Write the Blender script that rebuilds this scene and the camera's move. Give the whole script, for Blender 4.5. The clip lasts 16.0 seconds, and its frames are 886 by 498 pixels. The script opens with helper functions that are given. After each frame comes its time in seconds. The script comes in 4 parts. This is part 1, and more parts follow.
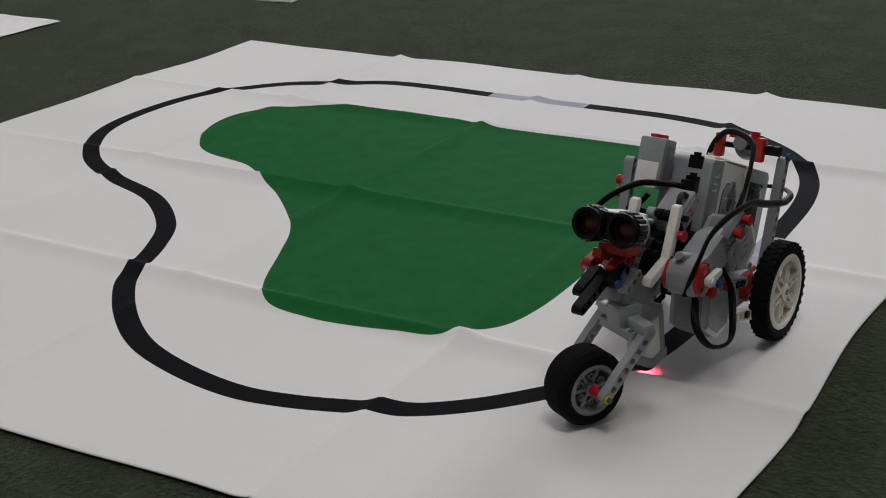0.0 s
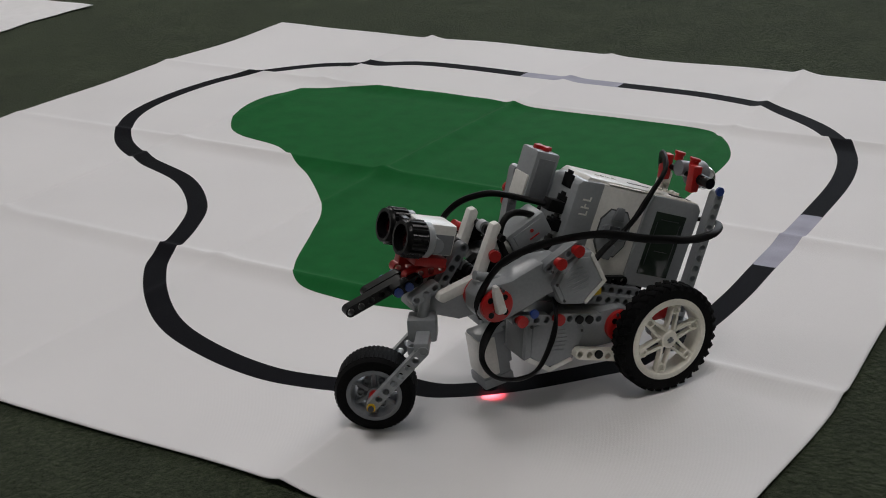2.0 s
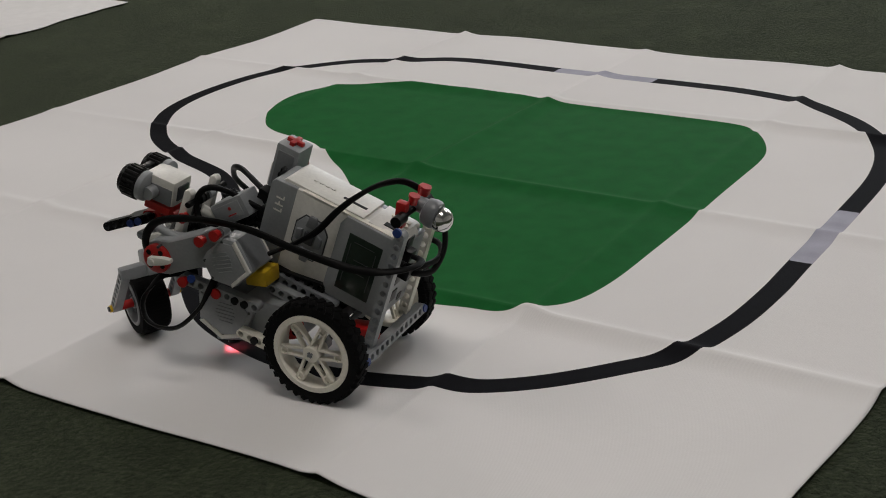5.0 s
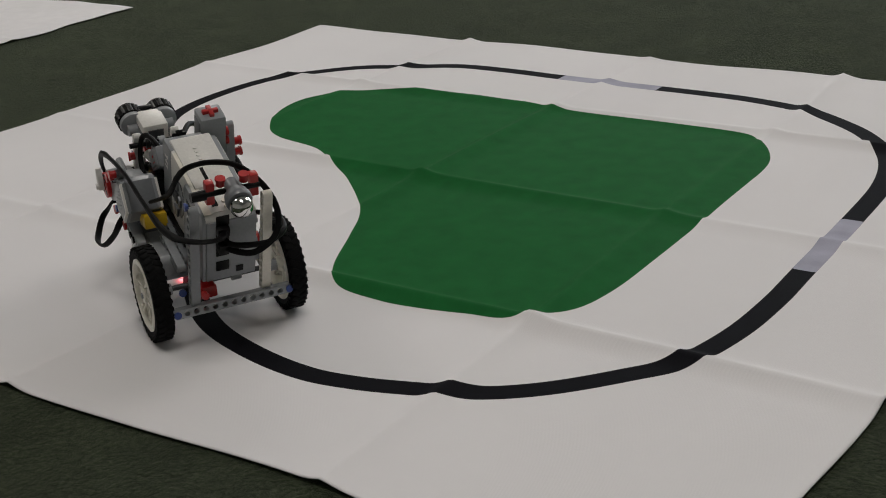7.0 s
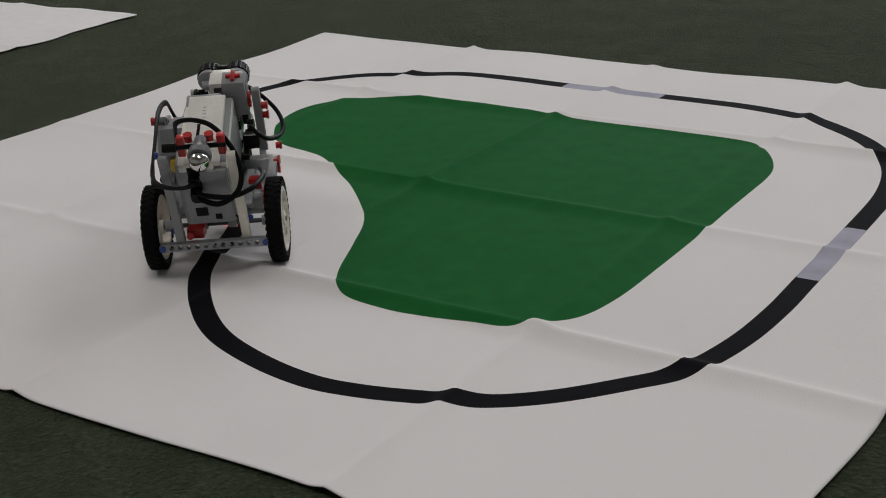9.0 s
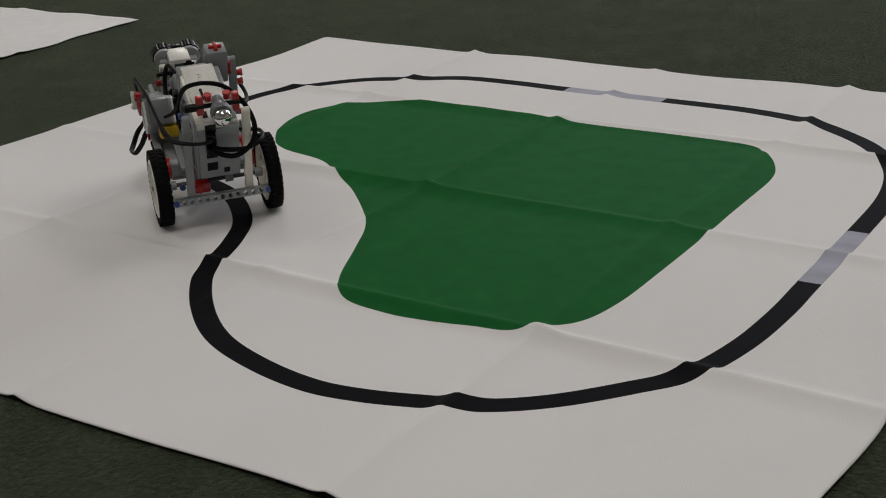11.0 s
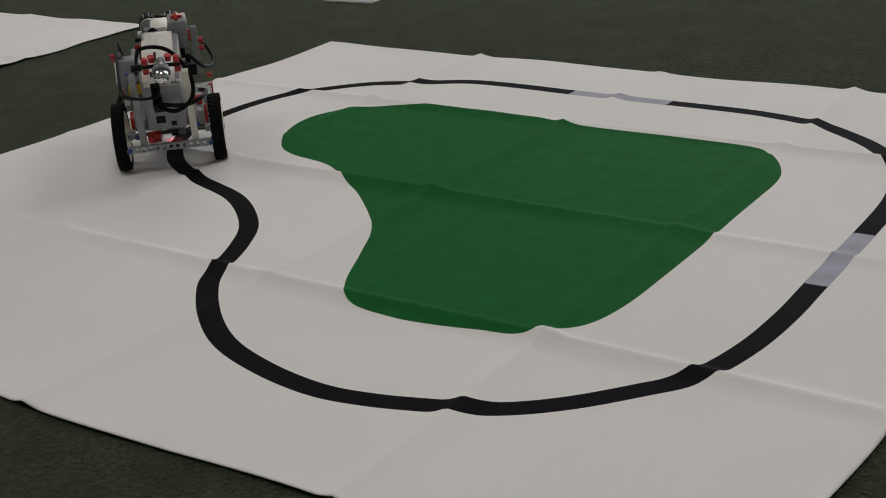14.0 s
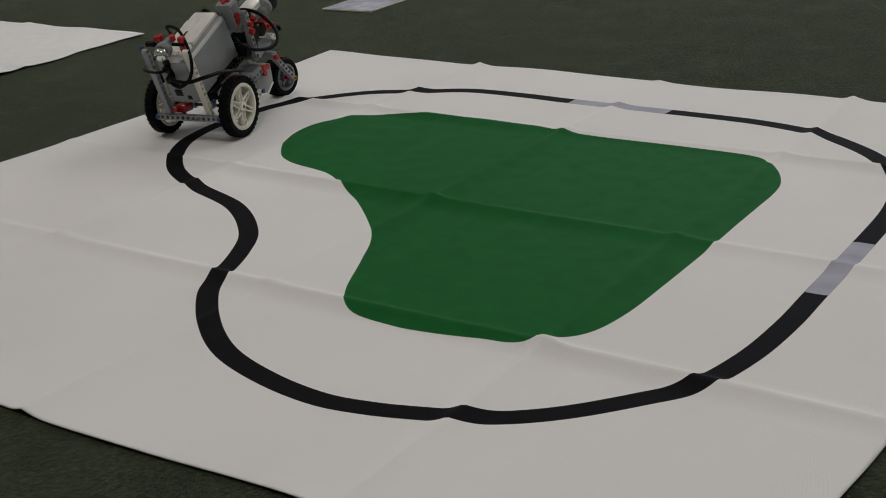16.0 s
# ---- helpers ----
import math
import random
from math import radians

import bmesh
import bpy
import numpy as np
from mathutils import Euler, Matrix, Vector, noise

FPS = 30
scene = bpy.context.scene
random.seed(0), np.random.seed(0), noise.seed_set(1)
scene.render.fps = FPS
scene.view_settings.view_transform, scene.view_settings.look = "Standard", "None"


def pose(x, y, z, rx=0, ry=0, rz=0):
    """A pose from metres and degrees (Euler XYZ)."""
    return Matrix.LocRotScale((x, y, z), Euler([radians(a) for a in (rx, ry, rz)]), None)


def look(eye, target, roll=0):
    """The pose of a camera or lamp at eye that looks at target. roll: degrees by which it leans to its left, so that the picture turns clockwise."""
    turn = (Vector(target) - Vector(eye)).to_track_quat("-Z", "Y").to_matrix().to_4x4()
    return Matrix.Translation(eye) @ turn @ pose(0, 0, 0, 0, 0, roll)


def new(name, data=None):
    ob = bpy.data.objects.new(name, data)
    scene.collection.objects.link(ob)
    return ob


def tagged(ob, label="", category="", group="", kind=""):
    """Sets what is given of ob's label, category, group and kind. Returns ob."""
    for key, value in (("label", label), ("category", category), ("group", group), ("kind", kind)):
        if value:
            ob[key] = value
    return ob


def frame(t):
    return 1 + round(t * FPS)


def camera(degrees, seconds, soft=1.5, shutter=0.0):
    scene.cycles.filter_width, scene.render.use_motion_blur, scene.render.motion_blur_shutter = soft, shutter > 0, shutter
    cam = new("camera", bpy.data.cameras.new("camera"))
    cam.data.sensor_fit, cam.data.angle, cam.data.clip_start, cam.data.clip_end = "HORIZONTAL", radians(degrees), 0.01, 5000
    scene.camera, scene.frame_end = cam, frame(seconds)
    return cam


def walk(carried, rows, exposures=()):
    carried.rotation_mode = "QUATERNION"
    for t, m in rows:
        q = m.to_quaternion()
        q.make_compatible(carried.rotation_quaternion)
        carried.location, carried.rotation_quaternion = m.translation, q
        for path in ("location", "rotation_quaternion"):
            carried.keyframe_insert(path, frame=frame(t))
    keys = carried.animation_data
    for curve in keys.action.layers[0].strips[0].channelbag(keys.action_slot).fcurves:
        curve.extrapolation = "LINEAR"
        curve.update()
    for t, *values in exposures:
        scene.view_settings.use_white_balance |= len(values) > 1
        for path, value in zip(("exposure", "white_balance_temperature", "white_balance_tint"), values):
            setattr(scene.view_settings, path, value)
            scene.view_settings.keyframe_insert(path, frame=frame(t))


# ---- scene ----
cam = camera(37.0, 16.0, soft=1.0)
PATH = [
    (0, (0.564, -0.842, 0.476), (-0.454, 0.715, -0.258), -2.8),
    (0.5, (0.563, -0.841, 0.477), (-0.457, 0.713, -0.26), -2.8),
    (1, (0.562, -0.835, 0.472), (-0.477, 0.702, -0.274), -3.2),
    (1.5, (0.561, -0.835, 0.471), (-0.488, 0.694, -0.279), -3.4),
    (2, (0.561, -0.833, 0.469), (-0.497, 0.687, -0.285), -3.7),
    (2.5, (0.562, -0.831, 0.468), (-0.502, 0.682, -0.292), -3.9),
    (3, (0.561, -0.832, 0.467), (-0.505, 0.677, -0.298), -4.1),
    (3.5, (0.561, -0.835, 0.47), (-0.512, 0.668, -0.297), -3.9),
    (4, (0.56, -0.835, 0.47), (-0.525, 0.664, -0.29), -3.9),
    (4.5, (0.559, -0.836, 0.469), (-0.533, 0.66, -0.285), -4.0),
    (5, (0.559, -0.836, 0.469), (-0.537, 0.656, -0.287), -4.2),
    (7.5, (0.559, -0.837, 0.47), (-0.543, 0.656, -0.276), -3.9),
    (8, (0.56, -0.837, 0.471), (-0.544, 0.654, -0.275), -4.0),
    (8.5, (0.559, -0.837, 0.47), (-0.548, 0.653, -0.273), -3.9),
    (9, (0.559, -0.839, 0.472), (-0.547, 0.655, -0.266), -3.9),
    (11.5, (0.558, -0.838, 0.471), (-0.552, 0.656, -0.259), -4.1),
    (12, (0.559, -0.839, 0.471), (-0.553, 0.655, -0.258), -4.2),
    (12.5, (0.559, -0.837, 0.469), (-0.556, 0.655, -0.26), -4.3),
    (13, (0.559, -0.837, 0.469), (-0.556, 0.655, -0.261), -4.4),
    (13.5, (0.56, -0.836, 0.47), (-0.559, 0.653, -0.259), -4.4),
    (14, (0.56, -0.838, 0.472), (-0.559, 0.652, -0.254), -4.4),
    (14.5, (0.559, -0.839, 0.473), (-0.559, 0.654, -0.248), -4.3),
    (15, (0.559, -0.838, 0.472), (-0.56, 0.657, -0.244), -4.2),
    (15.5, (0.56, -0.838, 0.47), (-0.561, 0.657, -0.243), -4.3),
    (16, (0.558, -0.839, 0.472), (-0.56, 0.657, -0.242), -4.3),
]
walk(cam, [(t, look(eye, target, roll)) for t, eye, target, roll in PATH],
     exposures=[(0, 0.35, 6420, 10.5), (3.5, 0.30, 6450, 10.5), (5, 0.28, 6720, 10), (7.5, 0.20, 6640, 9.5), (9, 0.17, 6560, 10.5), (12, 0.10, 6720, 8.5), (16, 0.08, 6700, 8.5)])


# ---- daylight and ceiling light ----
def world_light():
    w = bpy.data.worlds.new("world")
    scene.world = w
    w.use_nodes = True
    nt = w.node_tree
    sky = nt.nodes.new("ShaderNodeTexSky")
    sky.sky_type, sky.sun_disc = "NISHITA", False
    sky.sun_elevation, sky.sun_rotation = radians(40), radians(20)
    bg = nt.nodes["Background"]
    bg.inputs["Strength"].default_value = 0.1
    nt.links.new(sky.outputs[0], bg.inputs[0])


def area(name, m, sx, sy, watts, colour):
    d = bpy.data.lights.new(name, "AREA")
    d.shape, d.size, d.size_y, d.energy, d.color = "RECTANGLE", sx, sy, watts, colour
    ob = new(name, d)
    ob.matrix_world = m
    return ob


world_light()
ROOM = (-5.2, 3.6, -3.4, 5.4, 2.8)
# the window wall lies beyond the mats, fluorescent panels hang in the ceiling
area("window_light", look((-1.2, 5.3, 1.6), (-1.0, 0.0, 0.4)), 4.4, 1.5, 53, (0.92, 0.96, 1.0))
PANELS = [(-2.6, 2.6), (0.6, 2.6), (-2.6, -0.6), (0.6, -0.6)]
for px_, py_ in PANELS:
    area("panel_light", look((px_, py_, 2.70), (px_, py_ + 0.001, 0.0)), 1.2, 0.6, 20 if py_ > 0 else 14, (1.0, 0.955, 0.93))


# ---- materials ----
def material(name, colour, rough=0.5, metal=0.0, spec=0.5, grain=(), bump=(), spread=0.08, coat=0.0):
    """A plain surface with two scales of variation. grain: noise scales; bump: (scale, strength, distance)."""
    mt = bpy.data.materials.new(name)
    mt.use_nodes = True
    nt = mt.node_tree
    b = nt.nodes["Principled BSDF"]
    b.inputs["Roughness"].default_value = rough
    b.inputs["Metallic"].default_value = metal
    b.inputs["Specular IOR Level"].default_value = spec
    b.inputs["Coat Weight"].default_value = coat
    base = (*colour, 1)
    b.inputs["Base Color"].default_value = base
    tc = nt.nodes.new("ShaderNodeTexCoord")
    last = None
    for k, s in enumerate(grain):
        n = nt.nodes.new("ShaderNodeTexNoise")
        n.inputs["Scale"].default_value, n.inputs["Detail"].default_value = s, 4
        nt.links.new(tc.outputs["Object"], n.inputs["Vector"])
        mr = nt.nodes.new("ShaderNodeMapRange")
        mr.inputs["From Min"].default_value, mr.inputs["From Max"].default_value = 0.3, 0.7
        mr.inputs["To Min"].default_value, mr.inputs["To Max"].default_value = 1 - spread, 1 + spread
        nt.links.new(n.outputs["Fac"], mr.inputs["Value"])
        mx = nt.nodes.new("ShaderNodeVectorMath")
        mx.operation = "SCALE"
        if last is None:
            mx.inputs[0].default_value = colour
        else:
            nt.links.new(last, mx.inputs[0])
        nt.links.new(mr.outputs[0], mx.inputs["Scale"])
        last = mx.outputs[0]
        if k == 0:
            rr = nt.nodes.new("ShaderNodeMapRange")
            rr.inputs["To Min"].default_value, rr.inputs["To Max"].default_value = max(0.03, rough - 0.08), min(1, rough + 0.08)
            nt.links.new(n.outputs["Fac"], rr.inputs["Value"])
            nt.links.new(rr.outputs[0], b.inputs["Roughness"])
    if last is not None:
        nt.links.new(last, b.inputs["Base Color"])
    if bump:
        n = nt.nodes.new("ShaderNodeTexNoise")
        n.inputs["Scale"].default_value, n.inputs["Detail"].default_value = bump[0], 5
        nt.links.new(tc.outputs["Object"], n.inputs["Vector"])
        bp = nt.nodes.new("ShaderNodeBump")
        bp.inputs["Strength"].default_value, bp.inputs["Distance"].default_value = bump[1], bump[2]
        nt.links.new(n.outputs["Fac"], bp.inputs["Height"])
        nt.links.new(bp.outputs[0], b.inputs["Normal"])
    return mt


def plastic(name, colour, rough=0.32):
    return material(name, colour, rough, grain=(60, 420), bump=(900, 0.05, 0.0004), spread=0.05)


def glow(name, colour, strength):
    mt = bpy.data.materials.new(name)
    mt.use_nodes = True
    b = mt.node_tree.nodes["Principled BSDF"]
    b.inputs["Base Color"].default_value = (*colour, 1)
    b.inputs["Emission Color"].default_value = (*colour, 1)
    b.inputs["Emission Strength"].default_value = strength
    return mt


def cloth():
    """White woven cloth with a printed track: the prints' outlines come from the sheet's own attributes."""
    mt = bpy.data.materials.new("printed_cloth")
    mt.use_nodes = True
    nt = mt.node_tree
    b = nt.nodes["Principled BSDF"]
    b.inputs["Specular IOR Level"].default_value = 0.06
    tc = nt.nodes.new("ShaderNodeTexCoord")

    def noise_of(scale, lo, hi):
        n = nt.nodes.new("ShaderNodeTexNoise")
        n.inputs["Scale"].default_value, n.inputs["Detail"].default_value = scale, 5
        nt.links.new(tc.outputs["Object"], n.inputs["Vector"])
        mr = nt.nodes.new("ShaderNodeMapRange")
        mr.inputs["From Min"].default_value, mr.inputs["From Max"].default_value = 0.3, 0.7
        mr.inputs["To Min"].default_value, mr.inputs["To Max"].default_value = lo, hi
        nt.links.new(n.outputs["Fac"], mr.inputs["Value"])
        return mr.outputs[0], n.outputs["Fac"]

    last = None
    for attr, colour in (("", (0.752, 0.738, 0.745)), ("green_print", (0.0092, 0.109, 0.026)), ("line_print", (0.0045, 0.0045, 0.0065)), ("grey_print", (0.38, 0.38, 0.46))):
        if not attr:
            v, _ = noise_of(3.0, 0.96, 1.03)
            s = nt.nodes.new("ShaderNodeVectorMath")
            s.operation = "SCALE"
            s.inputs[0].default_value = colour
            nt.links.new(v, s.inputs["Scale"])
            last = s.outputs[0]
            continue
        a = nt.nodes.new("ShaderNodeAttribute")
        a.attribute_name = attr
        edge = nt.nodes.new("ShaderNodeMapRange")
        edge.inputs["From Min"].default_value, edge.inputs["From Max"].default_value = -0.0003, 0.0003
        nt.links.new(a.outputs["Fac"], edge.inputs["Value"])
        v, _ = noise_of(40.0, 0.9, 1.1)
        s = nt.nodes.new("ShaderNodeVectorMath")
        s.operation = "SCALE"
        s.inputs[0].default_value = colour
        nt.links.new(v, s.inputs["Scale"])
        mx = nt.nodes.new("ShaderNodeMix")
        mx.data_type = "RGBA"
        nt.links.new(edge.outputs[0], mx.inputs["Factor"])
        nt.links.new(last, mx.inputs[6])
        nt.links.new(s.outputs[0], mx.inputs[7])
        last = mx.outputs[2]
    nt.links.new(last, b.inputs["Base Color"])
    b.inputs["Roughness"].default_value = 0.8
    # weave and slight crumple
    h = []
    for axis in "XY":
        wv = nt.nodes.new("ShaderNodeTexWave")
        wv.bands_direction = axis
        wv.inputs["Scale"].default_value = 260
        wv.inputs["Distortion"].default_value = 0.6
        nt.links.new(tc.outputs["Object"], wv.inputs["Vector"])
        h.append(wv.outputs["Fac"])
    ad = nt.nodes.new("ShaderNodeMath")
    nt.links.new(h[0], ad.inputs[0])
    nt.links.new(h[1], ad.inputs[1])
    bp = nt.nodes.new("ShaderNodeBump")
    bp.inputs["Strength"].default_value, bp.inputs["Distance"].default_value = 0.12, 0.0003
    nt.links.new(ad.outputs[0], bp.inputs["Height"])
    _, crumple = noise_of(16, 0, 1)
    b2 = nt.nodes.new("ShaderNodeBump")
    b2.inputs["Strength"].default_value, b2.inputs["Distance"].default_value = 0.12, 0.004
    nt.links.new(crumple, b2.inputs["Height"])
    nt.links.new(bp.outputs[0], b2.inputs["Normal"])
    nt.links.new(b2.outputs[0], b.inputs["Normal"])
    return mt


def carpet():
    mt = bpy.data.materials.new("carpet")
    mt.use_nodes = True
    nt = mt.node_tree
    b = nt.nodes["Principled BSDF"]
    b.inputs["Roughness"].default_value = 0.95
    b.inputs["Specular IOR Level"].default_value = 0.05
    b.inputs["Sheen Weight"].default_value = 0.165
    b.inputs["Sheen Roughness"].default_value = 0.4
    b.inputs["Sheen Tint"].default_value = (0.94, 1.0, 0.76, 1)
    tc = nt.nodes.new("ShaderNodeTexCoord")
    ramp = nt.nodes.new("ShaderNodeValToRGB")
    ramp.color_ramp.elements[0].position, ramp.color_ramp.elements[0].color = 0.28, (0.0135, 0.0205, 0.0108, 1)
    ramp.color_ramp.elements[1].position, ramp.color_ramp.elements[1].color = 0.78, (0.076, 0.098, 0.056, 1)
    fine = nt.nodes.new("ShaderNodeTexNoise")
    fine.inputs["Scale"].default_value, fine.inputs["Detail"].default_value, fine.inputs["Roughness"].default_value = 190, 6, 0.75
    wide = nt.nodes.new("ShaderNodeTexNoise")
    wide.inputs["Scale"].default_value, wide.inputs["Detail"].default_value = 14, 6
    loops = nt.nodes.new("ShaderNodeTexVoronoi")
    loops.inputs["Scale"].default_value = 210
    ad = nt.nodes.new("ShaderNodeMath")
    ad.operation = "MULTIPLY_ADD"
    ad.inputs[1].default_value, ad.inputs[2].default_value = 0.45, -0.22
    sm = nt.nodes.new("ShaderNodeMath")
    lp = nt.nodes.new("ShaderNodeMath")
    lp.operation = "MULTIPLY_ADD"
    lp.inputs[1].default_value = -0.3
    for n in (fine, wide, loops):
        nt.links.new(tc.outputs["Object"], n.inputs["Vector"])
    nt.links.new(wide.outputs["Fac"], ad.inputs[0])
    nt.links.new(loops.outputs["Distance"], lp.inputs[0])
    nt.links.new(fine.outputs["Fac"], lp.inputs[2])
    nt.links.new(ad.outputs[0], sm.inputs[0])
    nt.links.new(lp.outputs[0], sm.inputs[1])
    nt.links.new(sm.outputs[0], ramp.inputs["Fac"])
    nt.links.new(ramp.outputs[0], b.inputs["Base Color"])
    bp = nt.nodes.new("ShaderNodeBump")
    bp.inputs["Strength"].default_value, bp.inputs["Distance"].default_value = 1.0, 0.004
    nt.links.new(lp.outputs[0], bp.inputs["Height"])
    nt.links.new(bp.outputs[0], b.inputs["Normal"])
    return mt


GREY = plastic("light_grey_plastic", (0.27, 0.285, 0.30))
MID = plastic("mid_grey_plastic", (0.17, 0.18, 0.195))
DARK = plastic("dark_grey_plastic", (0.045, 0.048, 0.053))
WHITE = plastic("white_plastic", (0.72, 0.71, 0.68))
CREAM = plastic("cream_plastic", (0.76, 0.73, 0.65))
BLACK = material("black_plastic", (0.004, 0.004, 0.0045), 0.3, spec=0.17, grain=(60, 420), bump=(900, 0.05, 0.0004), spread=0.1)
RED = plastic("red_plastic", (0.42, 0.012, 0.012))
BLUE = plastic("blue_plastic", (0.02, 0.05, 0.22))
YELLOW = plastic("yellow_plastic", (0.62, 0.40, 0.02))
RUBBER = material("tyre_rubber", (0.0045, 0.0045, 0.005), 0.75, spec=0.1, grain=(90, 600), bump=(700, 0.2, 0.0006), spread=0.2)
CABLE = material("cable_sheath", (0.004, 0.004, 0.0045), 0.5, spec=0.12, grain=(80, 500), spread=0.15)
GLASS = material("screen_glass", (0.018, 0.028, 0.022), 0.12, grain=(30, 200), spread=0.1)
CHROME = material("polished_steel", (0.72, 0.72, 0.72), 0.08, 1.0, grain=(50, 400), spread=0.04)
LENS = material("dark_lens", (0.035, 0.002, 0.003), 0.15, spec=0.4, grain=(40, 200))
LED = glow("red_led", (1.0, 0.10, 0.13), 46)
CLOTH, CARPET = cloth(), carpet()
PLAIN_CLOTH = material("plain_cloth", (0.752, 0.738, 0.745), 0.8, spec=0.25, grain=(3, 40), bump=(16, 0.12, 0.004), spread=0.03)
PAINT = material("wall_paint", (0.55, 0.54, 0.51), 0.8, grain=(2, 60), bump=(200, 0.1, 0.001), spread=0.04)
TILE = material("ceiling_tile", (0.7, 0.7, 0.68), 0.9, grain=(3, 90), bump=(120, 0.2, 0.002), spread=0.05)
PAPER = material("printed_paper", (0.62, 0.61, 0.55), 0.6, grain=(12, 60), spread=0.12)
COVER = material("printed_cover", (0.34, 0.34, 0.42), 0.5, grain=(9, 40), spread=0.25)
DIFFUSER = glow("lamp_diffuser", (1.0, 0.965, 0.91), 1.5)


# ---- mesh helpers ----
def link(name, bm, mats, parent=None, label="", smooth=False):
    me = bpy.data.meshes.new(name)
    bmesh.ops.recalc_face_normals(bm, faces=bm.faces)
    bm.to_mesh(me)
    bm.free()
    for mt in mats if isinstance(mats, (list, tuple)) else [mats]:
        me.materials.append(mt)
    if smooth:
        me.shade_smooth()
        me.set_sharp_from_angle(angle=radians(38))
    ob = new(name, me)
    if parent is not None:
        ob.parent = parent
    if label:
        ob["label"] = label
    return ob


def part(name, bm, mt, parent, label=""):
    return link(name, bm, mt, parent, label, True)


def box(bm, lo, hi, m=None, bevel=0.0, mat=0):
    """A box between two corners in millimetres, bevelled, under the pose m."""
    lo, hi = Vector(lo) * 0.001, Vector(hi) * 0.001
    mid, size = (lo + hi) / 2, hi - lo
    made = bmesh.new()
    bmesh.ops.create_cube(made, size=1, matrix=Matrix.Translation(mid) @ Matrix.Diagonal((*size, 1)))
    if bevel:
        bmesh.ops.bevel(made, geom=made.edges[:], offset=bevel * 0.001, segments=2, affect="EDGES", profile=0.6)
    return pour(bm, made, m, mat)


def pour(bm, made, m=None, mat=0):
    if m is not None:
        made.transform(m)
    for f in made.faces:
        f.material_index = mat
    tmp = bpy.data.meshes.new("tmp")
    made.to_mesh(tmp)
    made.free()
    bm.from_mesh(tmp)
    bpy.data.meshes.remove(tmp)
    return bm


def lathe(bm, profile, m=None, seg=24, mat=0):
    """Turns (radius, height) pairs, in millimetres, about the local z axis."""
    made = bmesh.new()
    rings = []
    for r, z in profile:
        r = max(r, 0.01)
        rings.append([made.verts.new((0.001 * r * math.cos(2 * math.pi * k / seg), 0.001 * r * math.sin(2 * math.pi * k / seg), 0.001 * z)) for k in range(seg)])
    for a, b in zip(rings, rings[1:]):
        for k in range(seg):
            made.faces.new((a[k], a[(k + 1) % seg], b[(k + 1) % seg], b[k]))
    if profile[0] != profile[-1]:
        made.faces.new(rings[0][::-1])
        made.faces.new(rings[-1])
    return pour(bm, made, m, mat)


def rod(bm, a, b, r, seg=16, mat=0, lip=0.0):
    """A round bar from a to b, in millimetres, with a rim at its end where lip is given."""
    a, b = Vector(a), Vector(b)
    n = (b - a).length
    m = Matrix.Translation(a * 0.001) @ (b - a).to_track_quat("Z", "Y").to_matrix().to_4x4()
    prof = [(r, 0), (r, n)] if not lip else [(r, 0), (r, n - 2), (r + lip, n - 1.9), (r + lip, n)]
    return lathe(bm, prof, m, seg, mat)


def slab(bm, outline, y0, y1, m=None, bevel=1.0, mat=0):
    """Extrudes an (x, z) outline in millimetres from y0 to y1."""
    made = bmesh.new()
    lo = [made.verts.new((0.001 * x, 0.001 * y0, 0.001 * z)) for x, z in outline]
    f = made.faces.new(lo)
    up = bmesh.ops.extrude_face_region(made, geom=[f])["geom"]
    for v in up:
        if isinstance(v, bmesh.types.BMVert):
            v.co.y = 0.001 * y1
    bmesh.ops.recalc_face_normals(made, faces=made.faces)
    if bevel:
        bmesh.ops.bevel(made, geom=made.edges[:], offset=bevel * 0.001, segments=2, affect="EDGES", profile=0.6)
    return pour(bm, made, m, mat)


def beam(bm, n, m=None, thick=7.6, mat=0, width=7.6):
    """A studless beam of n holes, 8 mm apart, along x from its first hole; the holes run along z and go right through."""
    made = bmesh.new()
    K, hr = 16, 2.5
    for side in range(n):
        cx = 8.0 * side
        loops = {}
        for z in (-thick / 2, thick / 2):
            outer, inner = [], []
            for k in range(K):
                a = 2 * math.pi * k / K
                c, s = math.cos(a), math.sin(a)
                end = (side == 0 and c < -1e-6) or (side == n - 1 and c > 1e-6)
                hx = 4.0
                if end:
                    ox, oy = c * width / 2, s * width / 2
                else:
                    q = min(hx / max(abs(c), 1e-6), (width / 2) / max(abs(s), 1e-6))
                    ox, oy = (math.copysign(hx, c), math.copysign(width / 2, s)) if k % 4 == 2 else (c * q, s * q)
                outer.append(made.verts.new((0.001 * (cx + ox), 0.001 * oy, 0.001 * z)))
                inner.append(made.verts.new((0.001 * (cx + hr * c), 0.001 * hr * s, 0.001 * z)))
            loops[z] = (outer, inner)
        (o0, i0), (o1, i1) = loops[-thick / 2], loops[thick / 2]
        for k in range(K):
            j = (k + 1) % K
            made.faces.new((o0[k], o0[j], i0[j], i0[k]))
            made.faces.new((o1[k], i1[k], i1[j], o1[j]))
            made.faces.new((i0[k], i0[j], i1[j], i1[k]))
            a = 2 * math.pi * (k + 0.5) / K
            wall = abs(math.sin(a)) > 0.7 or (side == 0 and math.cos(a) < 0) or (side == n - 1 and math.cos(a) > 0)
            if wall:
                made.faces.new((o0[k], o1[k], o1[j], o0[j]))
    bmesh.ops.remove_doubles(made, verts=made.verts[:], dist=1e-5)
    return pour(bm, made, m, mat)


